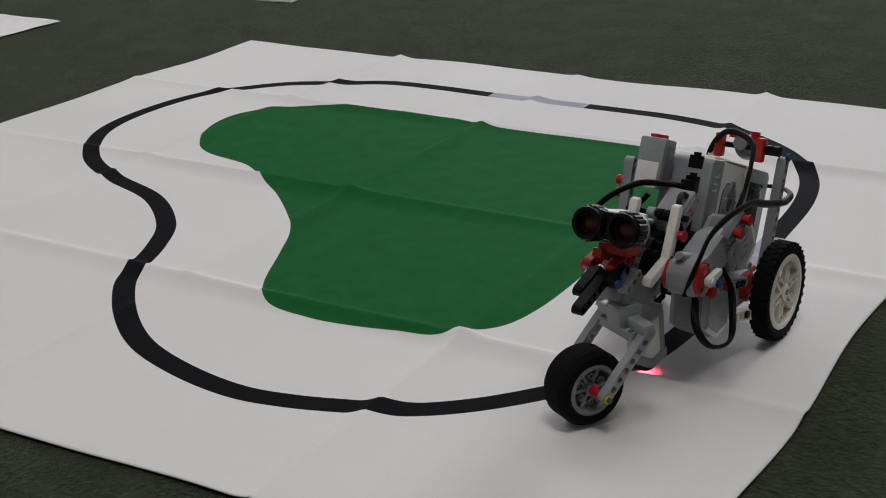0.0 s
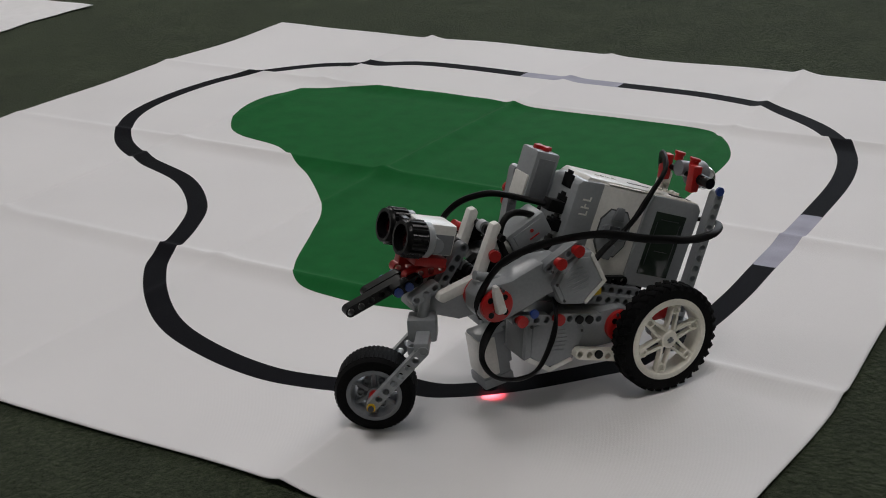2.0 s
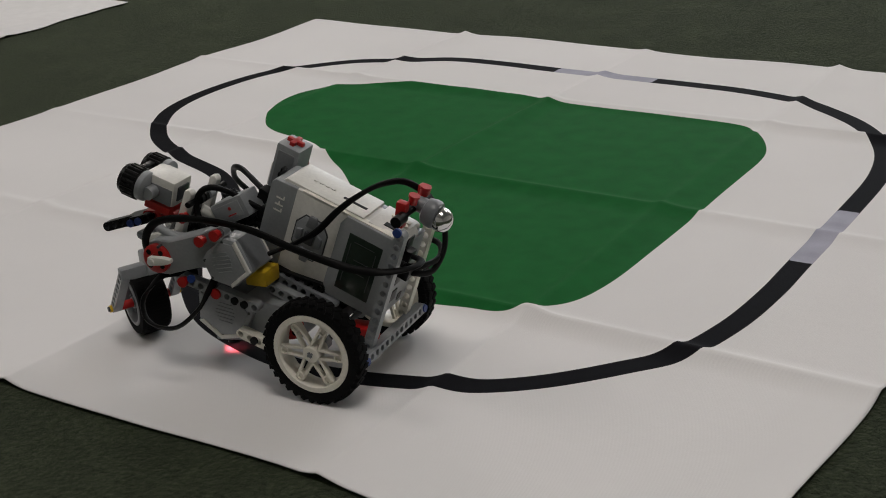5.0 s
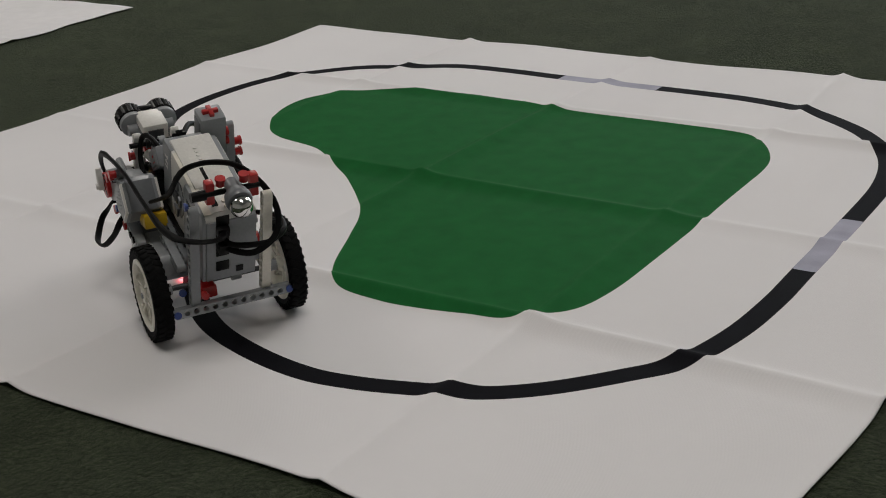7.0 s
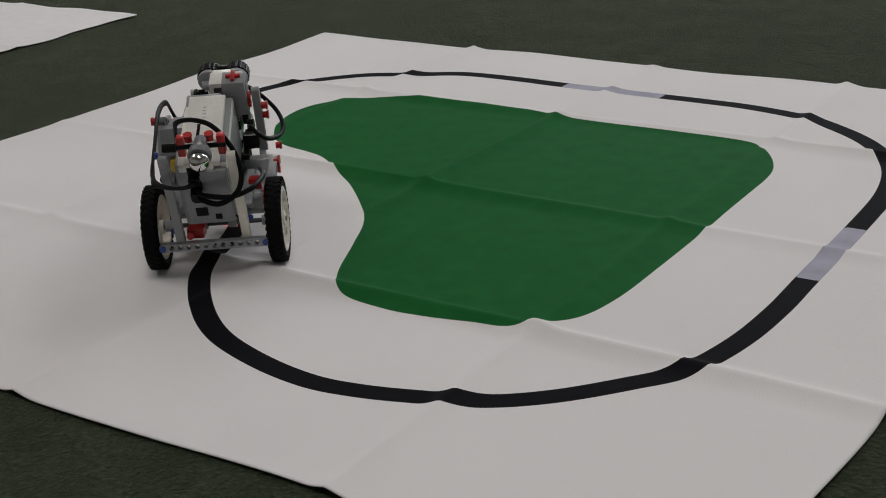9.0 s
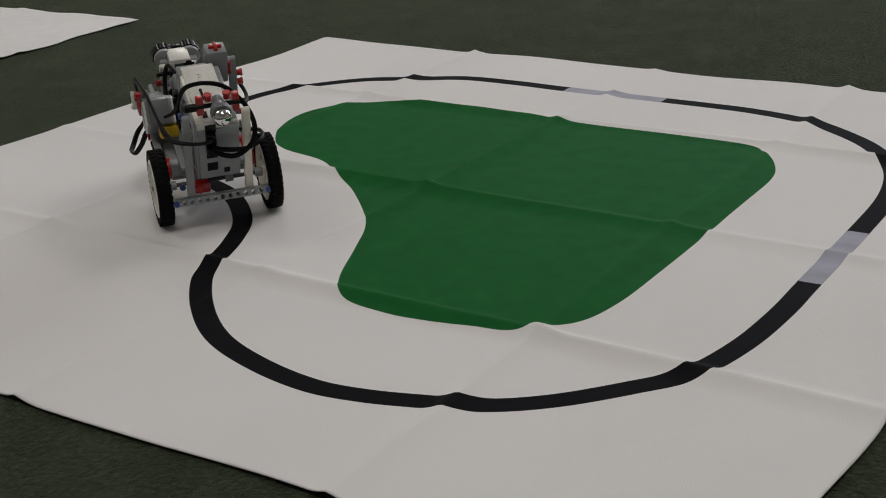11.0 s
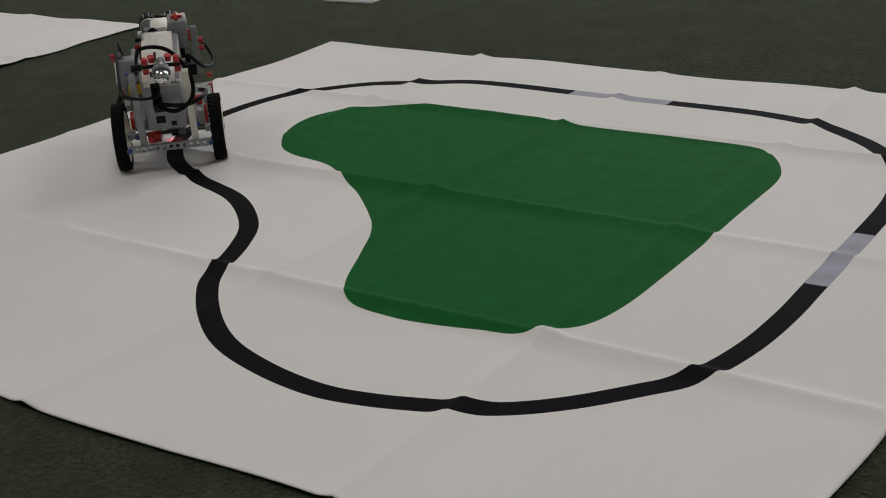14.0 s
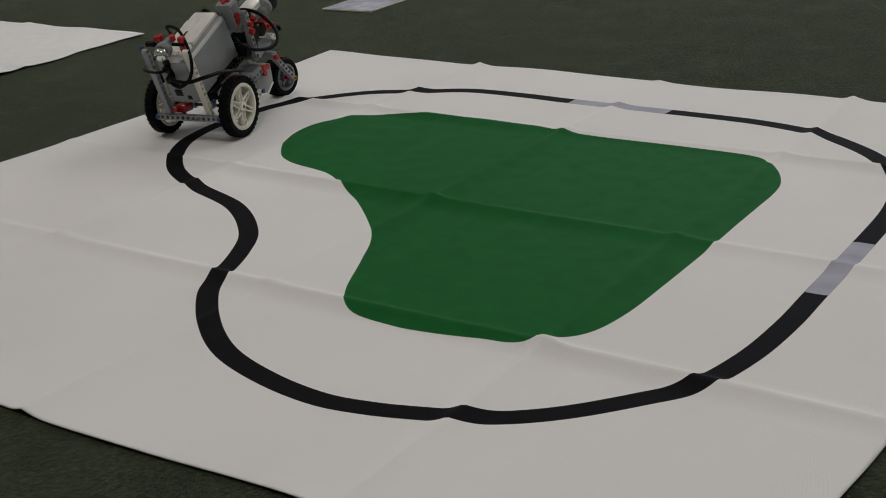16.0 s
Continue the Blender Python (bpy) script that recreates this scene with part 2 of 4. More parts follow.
def at_mm(x, y, z, rx=0, ry=0, rz=0):
    return pose(x * 0.001, y * 0.001, z * 0.001, rx, ry, rz)


def spline(points, closed=False, step=12):
    """A smooth line through the points (Catmull-Rom)."""
    P = [Vector(p) for p in points]
    n = len(P)
    out = []
    for i in range(n if closed else n - 1):
        a, b, c, d = (P[(i + k) % n] if closed else P[min(max(i + k, 0), n - 1)] for k in (-1, 0, 1, 2))
        for k in range(step):
            t = k / step
            out.append(0.5 * ((2 * b) + (c - a) * t + (2 * a - 5 * b + 4 * c - d) * t * t + (3 * b - a - 3 * c + d) * t ** 3))
    if not closed:
        out.append(P[-1])
    return out


def tube(bm, points, rx=1.9, rz=1.9, seg=10, mat=0):
    """A cable along a smooth line through the points, in millimetres; rx is its half size across the bends, rz along their axis."""
    line = spline(points)
    made = bmesh.new()
    rings = []
    side = None
    for i, p in enumerate(line):
        d = (line[min(i + 1, len(line) - 1)] - line[max(i - 1, 0)]).normalized()
        bend = line[min(i + 9, len(line) - 1)] + line[max(i - 9, 0)] - 2 * p
        want = bend - d * bend.dot(d)
        if side is None:
            side = want if want.length > 0.3 else d.cross(Vector((0, 0, 1)))
        elif want.length > 0.3:
            want.normalize()
            side = side + want * (0.12 if want.dot(side) >= 0 else -0.12)
        side = (side - d * side.dot(d)).normalized()
        up = side.cross(d).normalized()
        rings.append([made.verts.new((p + side * rx * math.cos(2 * math.pi * k / seg) + up * rz * math.sin(2 * math.pi * k / seg)) * 0.001) for k in range(seg)])
    for a, b in zip(rings, rings[1:]):
        for k in range(seg):
            made.faces.new((a[k], a[(k + 1) % seg], b[(k + 1) % seg], b[k]))
    made.faces.new(rings[0][::-1])
    made.faces.new(rings[-1])
    return pour(bm, made, None, mat)


# ---- the room ----
def room():
    x0, x1, y0, y1, h = ROOM
    t = 0.15
    def wall(name, lo, hi, mt=PAINT):
        bm = bmesh.new()
        box(bm, [v * 1000 for v in lo], [v * 1000 for v in hi])
        tagged(link(name, bm, mt), kind="structure")
    wall("floor", (x0 - t, y0 - t, -0.10), (x1 + t, y1 + t, -0.0015), CARPET)
    wall("ceiling", (x0 - t, y0 - t, h), (x1 + t, y1 + t, h + 0.1), TILE)
    wall("wall_west", (x0 - t, y0, 0), (x0, y1, h))
    wall("wall_east", (x1, y0, 0), (x1 + t, y1, h))
    wall("wall_south", (x0 - t, y0 - t, 0), (x1 + t, y0, h))
    # the window wall: parapet, lintel and two piers round the opening
    wall("wall_north", (x0 - t, y1, 0), (x1 + t, y1 + t, 0.8))
    wall("wall_north_lintel", (x0 - t, y1, 2.4), (x1 + t, y1 + t, h))
    wall("wall_north_pier", (x0 - t, y1, 0.8), (-3.5, y1 + t, 2.4))
    wall("wall_north_pier", (1.1, y1, 0.8), (x1 + t, y1 + t, 2.4))
    for px, py in PANELS:
        bm = bmesh.new()
        box(bm, (-620, -320, 2725), (620, 320, 2799), None, 4)
        lamp = tagged(link("ceiling_light", bm, WHITE), "white recessed fluorescent ceiling panel", "ceiling light", "ceiling lights")
        lamp.location = (px, py, 0)
        bm = bmesh.new()
        box(bm, (-590, -290, 2716), (590, 290, 2724))
        part("diffuser", bm, DIFFUSER, lamp)


# ---- the printed cloth mats ----
MAT = (-0.889, 0.313, -0.287, 0.826)
FOLDS_X = (-0.587, -0.277, 0.034)
FOLDS_Y = (0.000, 0.268, 0.556)
LINE = [(0.0073, -0.1417), (-0.0365, -0.1547), (-0.0825, -0.1606), (-0.1434, -0.1525), (-0.2085, -0.1314), (-0.2659, -0.0937), (-0.3176, -0.0433),
        (-0.3385, -0.0079), (-0.3645, 0.0486), (-0.4015, 0.1025), (-0.4753, 0.1584), (-0.5732, 0.1938), (-0.6515, 0.2368), (-0.711, 0.3023), (-0.7377,
        0.3669), (-0.7437, 0.4458), (-0.732, 0.5219), (-0.7003, 0.572), (-0.646, 0.6265), (-0.5771, 0.6576), (-0.5136, 0.6861), (-0.4298, 0.6902),
        (-0.3429, 0.6862), (-0.1949, 0.6837), (-0.1349, 0.6825), (-0.0689, 0.6783), (0.0061, 0.6611), (0.0524, 0.636), (0.1069, 0.5912), (0.1509,
        0.5271), (0.1738, 0.4433), (0.1808, 0.3294), (0.1839, 0.1976), (0.1858, 0.1278), (0.1818, 0.057), (0.1666, -0.0077), (0.1399, -0.0457),
        (0.0991, -0.0917), (0.0571, -0.1229)]
GREEN = [(-0.5706, 0.3434), (-0.528, 0.3129), (-0.4523, 0.2951), (-0.393, 0.2546), (-0.3464, 0.2221), (-0.2725, 0.1511), (-0.2374, 0.0901), (-0.2014,
        0.0202), (-0.1662, -0.0166), (-0.1142, -0.0244), (-0.0738, -0.0221), (-0.028, -0.015), (0.0121, -0.0068), (0.0449, 0.0327), (0.0569, 0.0864),
        (0.0576, 0.1658), (0.0559, 0.2614), (0.0532, 0.3242), (0.0515, 0.3855), (0.0498, 0.4335), (0.0436, 0.4675), (0.0272, 0.5019), (0.0050, 0.5270), (-0.0200, 0.5433), (-0.117, 0.5469), (-0.2627,
        0.548), (-0.4066, 0.5679), (-0.5138, 0.5469), (-0.5749, 0.5189), (-0.6118, 0.4686), (-0.6077, 0.4065)]
GREYS = [((-0.344, 0.688), (-0.196, 0.686)), ((0.181, 0.332), (0.184, 0.198))]
LINE_WIDTH = 0.0212


def crease(d, steep, easy, high):
    """A fold that stands up as a soft tent: steep on one side, easing off on the other, with a faint wide swell."""
    w = np.where(d > 0, steep, easy)
    q = np.clip(np.abs(d) / w, 0, 1)
    return high * (0.75 * (1 - q) ** 2.3 + 0.25 * (0.5 + 0.5 * np.cos(math.pi * q)))


def sheet_height(x, y, folds_x, folds_y, rim, seed):
    z = np.zeros_like(x)
    r = np.random.RandomState(seed)
    for k, f in enumerate(folds_x):
        amp = 0.0047 * (0.85 + 0.3 * np.sin(7 * y + 3 * k + seed))
        lean = 0.030 * (y + 0.28) if k == 2 else 0.0
        z += crease(x - f + lean - 0.002 * np.sin(9 * y + k), 0.030, 0.018, amp)
    for k, f in enumerate(folds_y):
        amp = 0.0060 * (0.85 + 0.3 * np.sin(6 * x + 2 * k + seed)) * np.clip((x + 1.0) / 0.5, 0.4, 1)
        z += crease(y - f - 0.002 * np.sin(8 * x + k), 0.016, 0.030, amp)
    for _ in range(6):
        a, b, ph = r.uniform(-9, 9), r.uniform(-9, 9), r.uniform(0, 6)
        z += 0.00012 * np.sin(a * x + b * y + ph)
    x0, x1, y0, y1 = rim
    edge = np.minimum(np.minimum(x - x0, x1 - x), np.minimum(y - y0, y1 - y))
    z += 0.0008 * np.exp(-edge / 0.012) * (1 + np.sin(31 * x + 1.0) * np.sin(27 * y + 2.0))
    return z + 0.0002


def side_of(px, py, outline):
    """Signed distance to a closed outline, positive inside."""
    n = len(outline)
    best = np.full(px.shape, 9.0)
    inside = np.zeros(px.shape, bool)
    for i in range(n):
        ax, ay = outline[i]
        bx, by = outline[(i + 1) % n]
        dx, dy = bx - ax, by - ay
        t = np.clip(((px - ax) * dx + (py - ay) * dy) / (dx * dx + dy * dy + 1e-12), 0, 1)
        best = np.minimum(best, np.hypot(px - ax - t * dx, py - ay - t * dy))
        cross = (ay > py) != (by > py)
        with np.errstate(divide="ignore", invalid="ignore"):
            inside ^= cross & (px < (bx - ax) * (py - ay) / (by - ay + 1e-15) + ax)
    return np.where(inside, best, -best)


def mat_sheet(name, rim, folds_x, folds_y, cell, mt, label, printed, seed):
    x0, x1, y0, y1 = rim
    nx, ny = int((x1 - x0) / cell) + 1, int((y1 - y0) / cell) + 1
    gx, gy = np.meshgrid(np.linspace(x0, x1, nx), np.linspace(y0, y1, ny))
    gx, gy = gx.ravel(), gy.ravel()
    gz = sheet_height(gx, gy, folds_x, folds_y, rim, seed)
    # the cut edges run a little uneven
    wx = gx + 0.004 * np.sin(gy * 17 + seed) * np.clip(1 - np.minimum(gx - x0, x1 - gx) / 0.06, 0, 1)
    wy = gy + 0.004 * np.sin(gx * 15 + seed) * np.clip(1 - np.minimum(gy - y0, y1 - gy) / 0.06, 0, 1)
    if not printed:
        # this one was laid down more loosely: its hem swings and lifts
        hem = np.exp(-np.minimum(np.minimum(gx - x0, x1 - gx), np.minimum(gy - y0, y1 - gy)) / 0.03)
        wx += 0.006 * np.sin(gy * 41 + 1.3) * np.sin(gy * 13) * hem
        wy += 0.005 * np.sin(gx * 37) * np.sin(gx * 11 + 0.7) * hem
        gz = gz + 0.006 * np.clip(np.sin(gy * 15 + gx * 4), 0, 1) ** 3 * hem
    if printed:
        # the mat was cut a little out of square
        wy += np.clip(0.03 * (gx + 0.12), 0, 0.005) * np.clip(1 - (gy - y0) / 0.1, 0, 1)
        wy -= (0.003 + 0.008 * np.clip((gx + 0.4) / 0.3, 0, 1)) * np.clip(1 - (y1 - gy) / 0.1, 0, 1)
        wx += 0.001 * np.clip(1 - (x1 - gx) / 0.1, 0, 1)
    i = np.arange((nx - 1) * (ny - 1))
    a = (i // (nx - 1)) * nx + i % (nx - 1)
    me = bpy.data.meshes.new(name)
    me.from_pydata(np.stack([wx, wy, gz + 0.0006], 1).tolist(), [], np.stack([a, a + 1, a + nx + 1, a + nx], 1).tolist())
    me.materials.append(mt)
    if printed:
        track = [(p.x, p.y) for p in spline([(x, y, 0) for x, y in LINE], True, 8)]
        line_d = np.full(gx.shape, 9.0)
        for (ax, ay), (bx, by) in zip(track, track[1:] + track[:1]):
            dx, dy = bx - ax, by - ay
            t = np.clip(((gx - ax) * dx + (gy - ay) * dy) / (dx * dx + dy * dy + 1e-12), 0, 1)
            line_d = np.minimum(line_d, np.hypot(gx - ax - t * dx, gy - ay - t * dy))
        line_d = LINE_WIDTH / 2 - line_d
        green_d = side_of(gx, gy, [(p.x, p.y) for p in spline([(x, y, 0) for x, y in GREEN], True, 8)])
        grey_d = np.full(gx.shape, -9.0)
        for (ax, ay), (bx, by) in GREYS:
            n = math.hypot(bx - ax, by - ay)
            t = ((gx - ax) * (bx - ax) + (gy - ay) * (by - ay)) / n
            grey_d = np.maximum(grey_d, np.minimum(np.minimum(t, n - t), 0.03 - np.abs((gx - ax) * (by - ay) - (gy - ay) * (bx - ax)) / n))
        grey_d = np.minimum(grey_d, line_d)
        for key, d in (("line_print", line_d), ("green_print", green_d), ("grey_print", grey_d)):
            at = me.attributes.new(key, "FLOAT", "POINT")
            at.data.foreach_set("value", d.astype(np.float32))
    me.shade_smooth()
    ob = new(name, me)
    thick = ob.modifiers.new("thickness", "SOLIDIFY")
    thick.thickness, thick.offset = 0.0008, -1
    return tagged(ob, label, "mat", "cloth mats")


# ---- the robot: x ahead, y to its left, z up, its origin on the ground below the rear axle ----
def technic_pin(bm, x, y, z, out, mat=0, r=3.2, n=9):
    """A flanged peg that stands out along the vector out."""
    o = Vector(out)
    rod(bm, (x, y, z), Vector((x, y, z)) + o * n, r, 14, mat, 0.8)


def peg(robot, spots, mt, name="connector_peg", label="", r=3.4, n=6):
    for (x, y, z), out in spots:
        bm = bmesh.new()
        technic_pin(bm, x, y, z, out, 0, r, n)
        part(name, bm, mt, robot, label)


def wheel_rear(robot, side):
    """White six-spoked rim with a treaded tyre; the axle runs along y."""
    turn = pose(0, 0, 0, -90 * side, 0, 0)
    bm = bmesh.new()
    lathe(bm, [(31.0, -7), (31.0, 7), (29.6, 7.6), (26.8, 7.6), (26.2, 6.6), (26.2, -6.6), (26.8, -7.6), (29.6, -7.6), (31.0, -7)], turn, 48)
    lathe(bm, [(6.6, -7), (6.6, 6.6), (5.6, 7.4)], turn, 20)
    for k in range(3):
        # a plain web behind the spokes ties hub and rim
        box(bm, (-26.6, -1.2, -2.4), (26.6, 1.2, -0.6), turn @ pose(0, 0, 0, 0, 0, 60 * k))
    rim = part("rear_wheel", bm, CREAM, robot, "white six-spoked plastic wheel")
    for k in range(6):
        m = turn @ pose(0, 0, 0, 0, 0, 60 * k)
        bm = bmesh.new()
        # two struts that leave the hub apart and run side by side to a hollow pin
        for s in (-1, 1):
            slab(bm, [(5.2, s * 2.6), (6.2, s * 4.6), (21.5, s * 3.4), (27.2, s * 3.6), (27.2, s * 1.9), (20.5, s * 1.4)], -1.9, 1.9, m @ pose(0, 0, 0.0037, 90, 0, 0), 0.4)
        lathe(bm, [(3.4, 0.5), (3.4, 6.4), (2.5, 6.4), (2.3, 4.4)], m @ at_mm(22.4, 0, 0), 14)
        part("spoke", bm, CREAM, rim)
    bm = bmesh.new()
    lathe(bm, [(30.6, -6.4), (33.5, -7.4), (37.4, -7.2), (39.7, -5), (40.1, 0), (39.7, 5), (37.4, 7.2), (33.5, 7.4), (30.6, 6.4), (30.6, -6.4)], turn, 64)
    for k in range(36):
        for s in (-1, 1):
            a = 10 * k + (5 if s > 0 else 0)
            m = turn @ pose(0, 0, 0, 0, 0, a) @ at_mm(39.3, 0, 3.4 * s) @ pose(0, 0, 0, 28 * s, 0, 0)
            box(bm, (-1.6, -2.3, -3.4), (1.3, 2.3, 3.4), m, 0.5)
            box(bm, (-2.6, -1.5, -1.4), (0.6, 1.5, 0.9), turn @ pose(0, 0, 0, 0, 0, a) @ at_mm(37.6, 0, 6.6 * s))
    part("tyre", bm, RUBBER, rim, "black rubber tyre with block tread")
    bm = bmesh.new()
    for s in (0, 90):
        box(bm, (-2.3, -0.9, 3), (2.3, 0.9, 8.6), turn @ pose(0, 0, 0, 0, 0, s), 0.2)
    part("axle_end", bm, MID, rim)
    return rim


def shrunk(outline, k):
    """The outline drawn in towards its middle."""
    cx = sum(p[0] for p in outline) / len(outline)
    cz = sum(p[1] for p in outline) / len(outline)
    return [(cx + (x - cx) * k, cz + (z - cz) * k) for x, z in outline]


def large_motor(robot, m, side, neck, gear, trim, slope):
    """A large drive motor: round hub at its origin with the axis along y, a neck and an angular gearbox, given as (x, z) outlines."""
    bm = bmesh.new()
    slab(bm, neck, -11, 11, m, 1.6)
    body = part("drive_motor", bm, GREY, robot, "light grey plastic drive motor with ribbed housing")
    bm = bmesh.new()
    slab(bm, gear, -12.5, 12.5, m, 2.2)
    part("gearbox", bm, MID, body, "darker grey gearbox core")
    cx = sum(q[0] for q in gear) / len(gear)
    cz = sum(q[1] for q in gear) / len(gear)
    for s in (-1, 1):
        bm = bmesh.new()
        lo, hi = sorted((s * 7.5, s * 15.2))
        slab(bm, shrunk(gear, 0.985), lo, hi, m, 2.4)
        part("motor_cover", bm, GREY, body)
        bm = bmesh.new()
        lo, hi = sorted((s * 14.6, s * 16.0))
        slab(bm, shrunk(gear, 0.8), lo, hi, m, 0.6)
        part("motor_plate", bm, GREY, body)
        for k in range(6):
            bm = bmesh.new()
            lo, hi = sorted((s * 15.8, s * 16.6))
            box(bm, (-9 + abs(k - 2.5), lo, -8.2 + 3 * k), (9 - abs(k - 2.5) * 1.5, hi, -7.2 + 3 * k), m @ at_mm(cx, 0, cz, 0, slope, 0), 0.3)
            part("rib", bm, GREY, body)
        # the white inlay along the outer corner of the cover
        for a, b in zip(trim, trim[1:]):
            ia, ib = shrunk(gear, 0.82)[gear.index(a)], shrunk(gear, 0.82)[gear.index(b)]
            oa, ob = shrunk(gear, 0.965)[gear.index(a)], shrunk(gear, 0.965)[gear.index(b)]
            bm = bmesh.new()
            lo, hi = sorted((s * 13.6, s * 16.1))
            slab(bm, [ia, ib, ob, oa], lo, hi, m, 0.25)
            part("white_trim", bm, WHITE, body)
    for x, z in shrunk(gear, 0.82)[::2] + shrunk(neck, 0.7)[2:8:3]:
        bm = bmesh.new()
        rod(bm, (x, -15.6, z), (x, 15.6, z), 1.2, 8)
        bm.transform(m)
        part("screw", bm, DARK, body)
    bm = bmesh.new()
    for s in (-1, 1):
        hub = m @ at_mm(0, 11 * s, 0, -90 * s, 0, 0)
        lathe(bm, [(11.6, -0.5), (11.6, 3.2), (10.6, 3.8), (4.6, 3.8), (4.2, 2.6)], hub, 28)
    part("hub_disc", bm, RED, body, "red round motor hub")
    for s in (-1, 1):
        for k in range(4):
            a = radians(45 + 90 * k)
            bm = bmesh.new()
            rod(bm, (7.6 * math.cos(a), 14.4 * s, 7.6 * math.sin(a)), (7.6 * math.cos(a), 15.1 * s, 7.6 * math.sin(a)), 2.2, 12)
            bm.transform(m)
            part("hub_hole", bm, BLACK, body)
    return body


UPPER_NECK = [(11.5, 6), (7, 12), (0, 13.5), (-12.5, 13.5), (-36.5, 21), (-54, 20), (-60, 0), (-41.5, -3), (-7.5, -13.6), (0, -13.6), (8, -11.5), (12, -5)]
UPPER_GEAR = [(-42.2, 4.3), (-47.6, 11.6), (-63.6, 24), (-74.5, 22.8), (-85.4, -1.7), (-67.4, -15.9), (-48.6, -11.6)]
LOWER_NECK = [(-12, 6), (-8, 11.5), (0, 13.5), (20, 14), (43, 19), (49, -13), (20, -13), (0, -13.5), (-8, -11.5), (-12, -6)]
LOWER_GEAR = [(77, 22), (80, -6), (61, -20), (40.6, -16), (28.4, 6), (37.5, 18), (55, 24)]


BRICK = at_mm(4.5, -3.0, 106.8, 0, -22.5, 0)


def control_brick(robot):
    m = BRICK
    bm = bmesh.new()
    slab(bm, [(-54, -34), (-54, 29), (-50, 33), (36, 33), (36, -35), (-50, -35)], -9, 23, m, 2.0)
    brick = part("control_brick", bm, WHITE, robot, "white and grey programmable control brick with a screen")
    bm = bmesh.new()
    slab(bm, [(-52, -32), (-52, 25), (-46, 30), (48, 30), (52, 26), (52, -30), (49, -33), (-48, -33)], -20, -8.8, m, 2.2)
    part("battery_case", bm, GREY, brick, "light grey battery half")
    bm = bmesh.new()
    slab(bm, [(34.0, -35.2), (34.0, 33.2), (53, 32.2), (56, 29), (56, -31), (53, -35.2)], -9, 23.4, m, 1.6)
    part("end_block", bm, GREY, brick, "grey end block with pale markings")
    bm = bmesh.new()
    slab(bm, [(-54.6, -35.4), (-54.6, 29), (-51, 33.5), (-10, 33.5), (-6, 26), (-6, -28), (-10, -35.4)], 22.6, 25.8, m, 1.2)
    part("screen_frame", bm, GREY, brick)
    bm = bmesh.new()
    slab(bm, [(-43.5, -25.5), (-43.5, 22.5), (-15.5, 22.5), (-15.5, -25.5)], 25.0, 26.3, m, 0.4)
    part("screen", bm, GLASS, brick, "dark greenish display glass")
    bm = bmesh.new()
    for lo, hi in (((-40, -18), (-39.4, 15)), ((-19, -18), (-18.4, 15)), ((-38, 17), (-21, 17.5)), ((-36, 3), (-24, 3.5)), ((-36, -7), (-24, -6.5))):
        box(bm, (lo[0], 26.35, lo[1]), (hi[0], 26.5, hi[1]), m)
    part("screen_marks", bm, DARK, brick)
    # button pad
    bm = bmesh.new()
    slab(bm, [(2, -8), (8, -17), (22, -17), (28, -8), (28, 8), (22, 16), (8, 16), (2, 8)], 22.8, 24.0, m, 0.8)
    part("button_pad", bm, GREY, brick)
    bm = bmesh.new()
    slab(bm, [(1, -8.6), (7.5, -18), (22.5, -18), (29, -8.6), (29, 8.6), (22.5, 17), (7.5, 17), (1, 8.6)], 22.6, 23.5, m, 0.3)
    part("pad_rim", bm, DARK, brick)
    for name, pts in (("button", [(10, 9), (20, 9), (18, 19), (12, 19)]), ("button", [(10, -9), (20, -9), (18, -20), (12, -20)]),
                      ("button", [(21, -6), (26, -4), (26, 4), (21, 6)]), ("button", [(9, -6), (4, -4), (4, 4), (9, 6)]), ("button", [(11, -5), (19, -5), (19, 5), (11, 5)])):
        bm = bmesh.new()
        slab(bm, pts, 23.5, 26.0, m, 1.0)
        part(name, bm, DARK if pts[0][0] == 11 else MID, brick)
    bm = bmesh.new()
    for k, (w, z) in enumerate(((1.0, 8), (1.0, 13), (1.0, 18.5))):
        box(bm, (42, 23.5, z), (49, 23.75, z + 1.2), m)
        box(bm, (42 if k != 1 else 45, 23.5, z), (43.2 if k != 1 else 46.2, 23.75, z + 3.4), m)
    part("lettering_bars", bm, WHITE, brick)
    bm = bmesh.new()
    slab(bm, [(-55.4, -35.3), (-55.4, 27), (-51, 27), (-51, -35.3)], -19, 22.8, m, 1.2)
    part("rear_block", bm, GREY, brick, "grey rear end with a column of sockets")
    # sockets at both ends
    for k in range(4):
        bm = bmesh.new()
        z = -25 + 16 * k
        box(bm, (55.2, 3, z), (56.6, 15, z + 10), m, 0.5)
        box(bm, (55.2, 6, z + 9), (56.6, 12, z + 12.5), m, 0.3)
        part("socket", bm, BLACK, brick)
        bm = bmesh.new()
        box(bm, (-56.2, 4, z), (-55.0, 15, z + 10), m, 0.5)
        part("socket", bm, BLACK, brick)
    # top and bottom sides
    bm = bmesh.new()
    slab(bm, [(-20, 29), (-20, 35.2), (46, 35.2), (49, 32), (49, 29)], -14, 20, m, 1.2)
    slab(bm, [(-50, 28), (-50, 33.4), (-24, 34.4), (-24, 28)], -14, 20, m, 1.0)
    slab(bm, [(-50, 22), (-50, 29.6), (48, 29.6), (48, 22)], -20.6, -14, m, 2.5)
    for k in range(4):
        rod(bm, (30 - 5 * k, 4, 34), (30 - 5 * k, 4, 35.9), 1.9, 12)
    for v in bm.verts[-4 * 24:]:
        v.co = m @ v.co
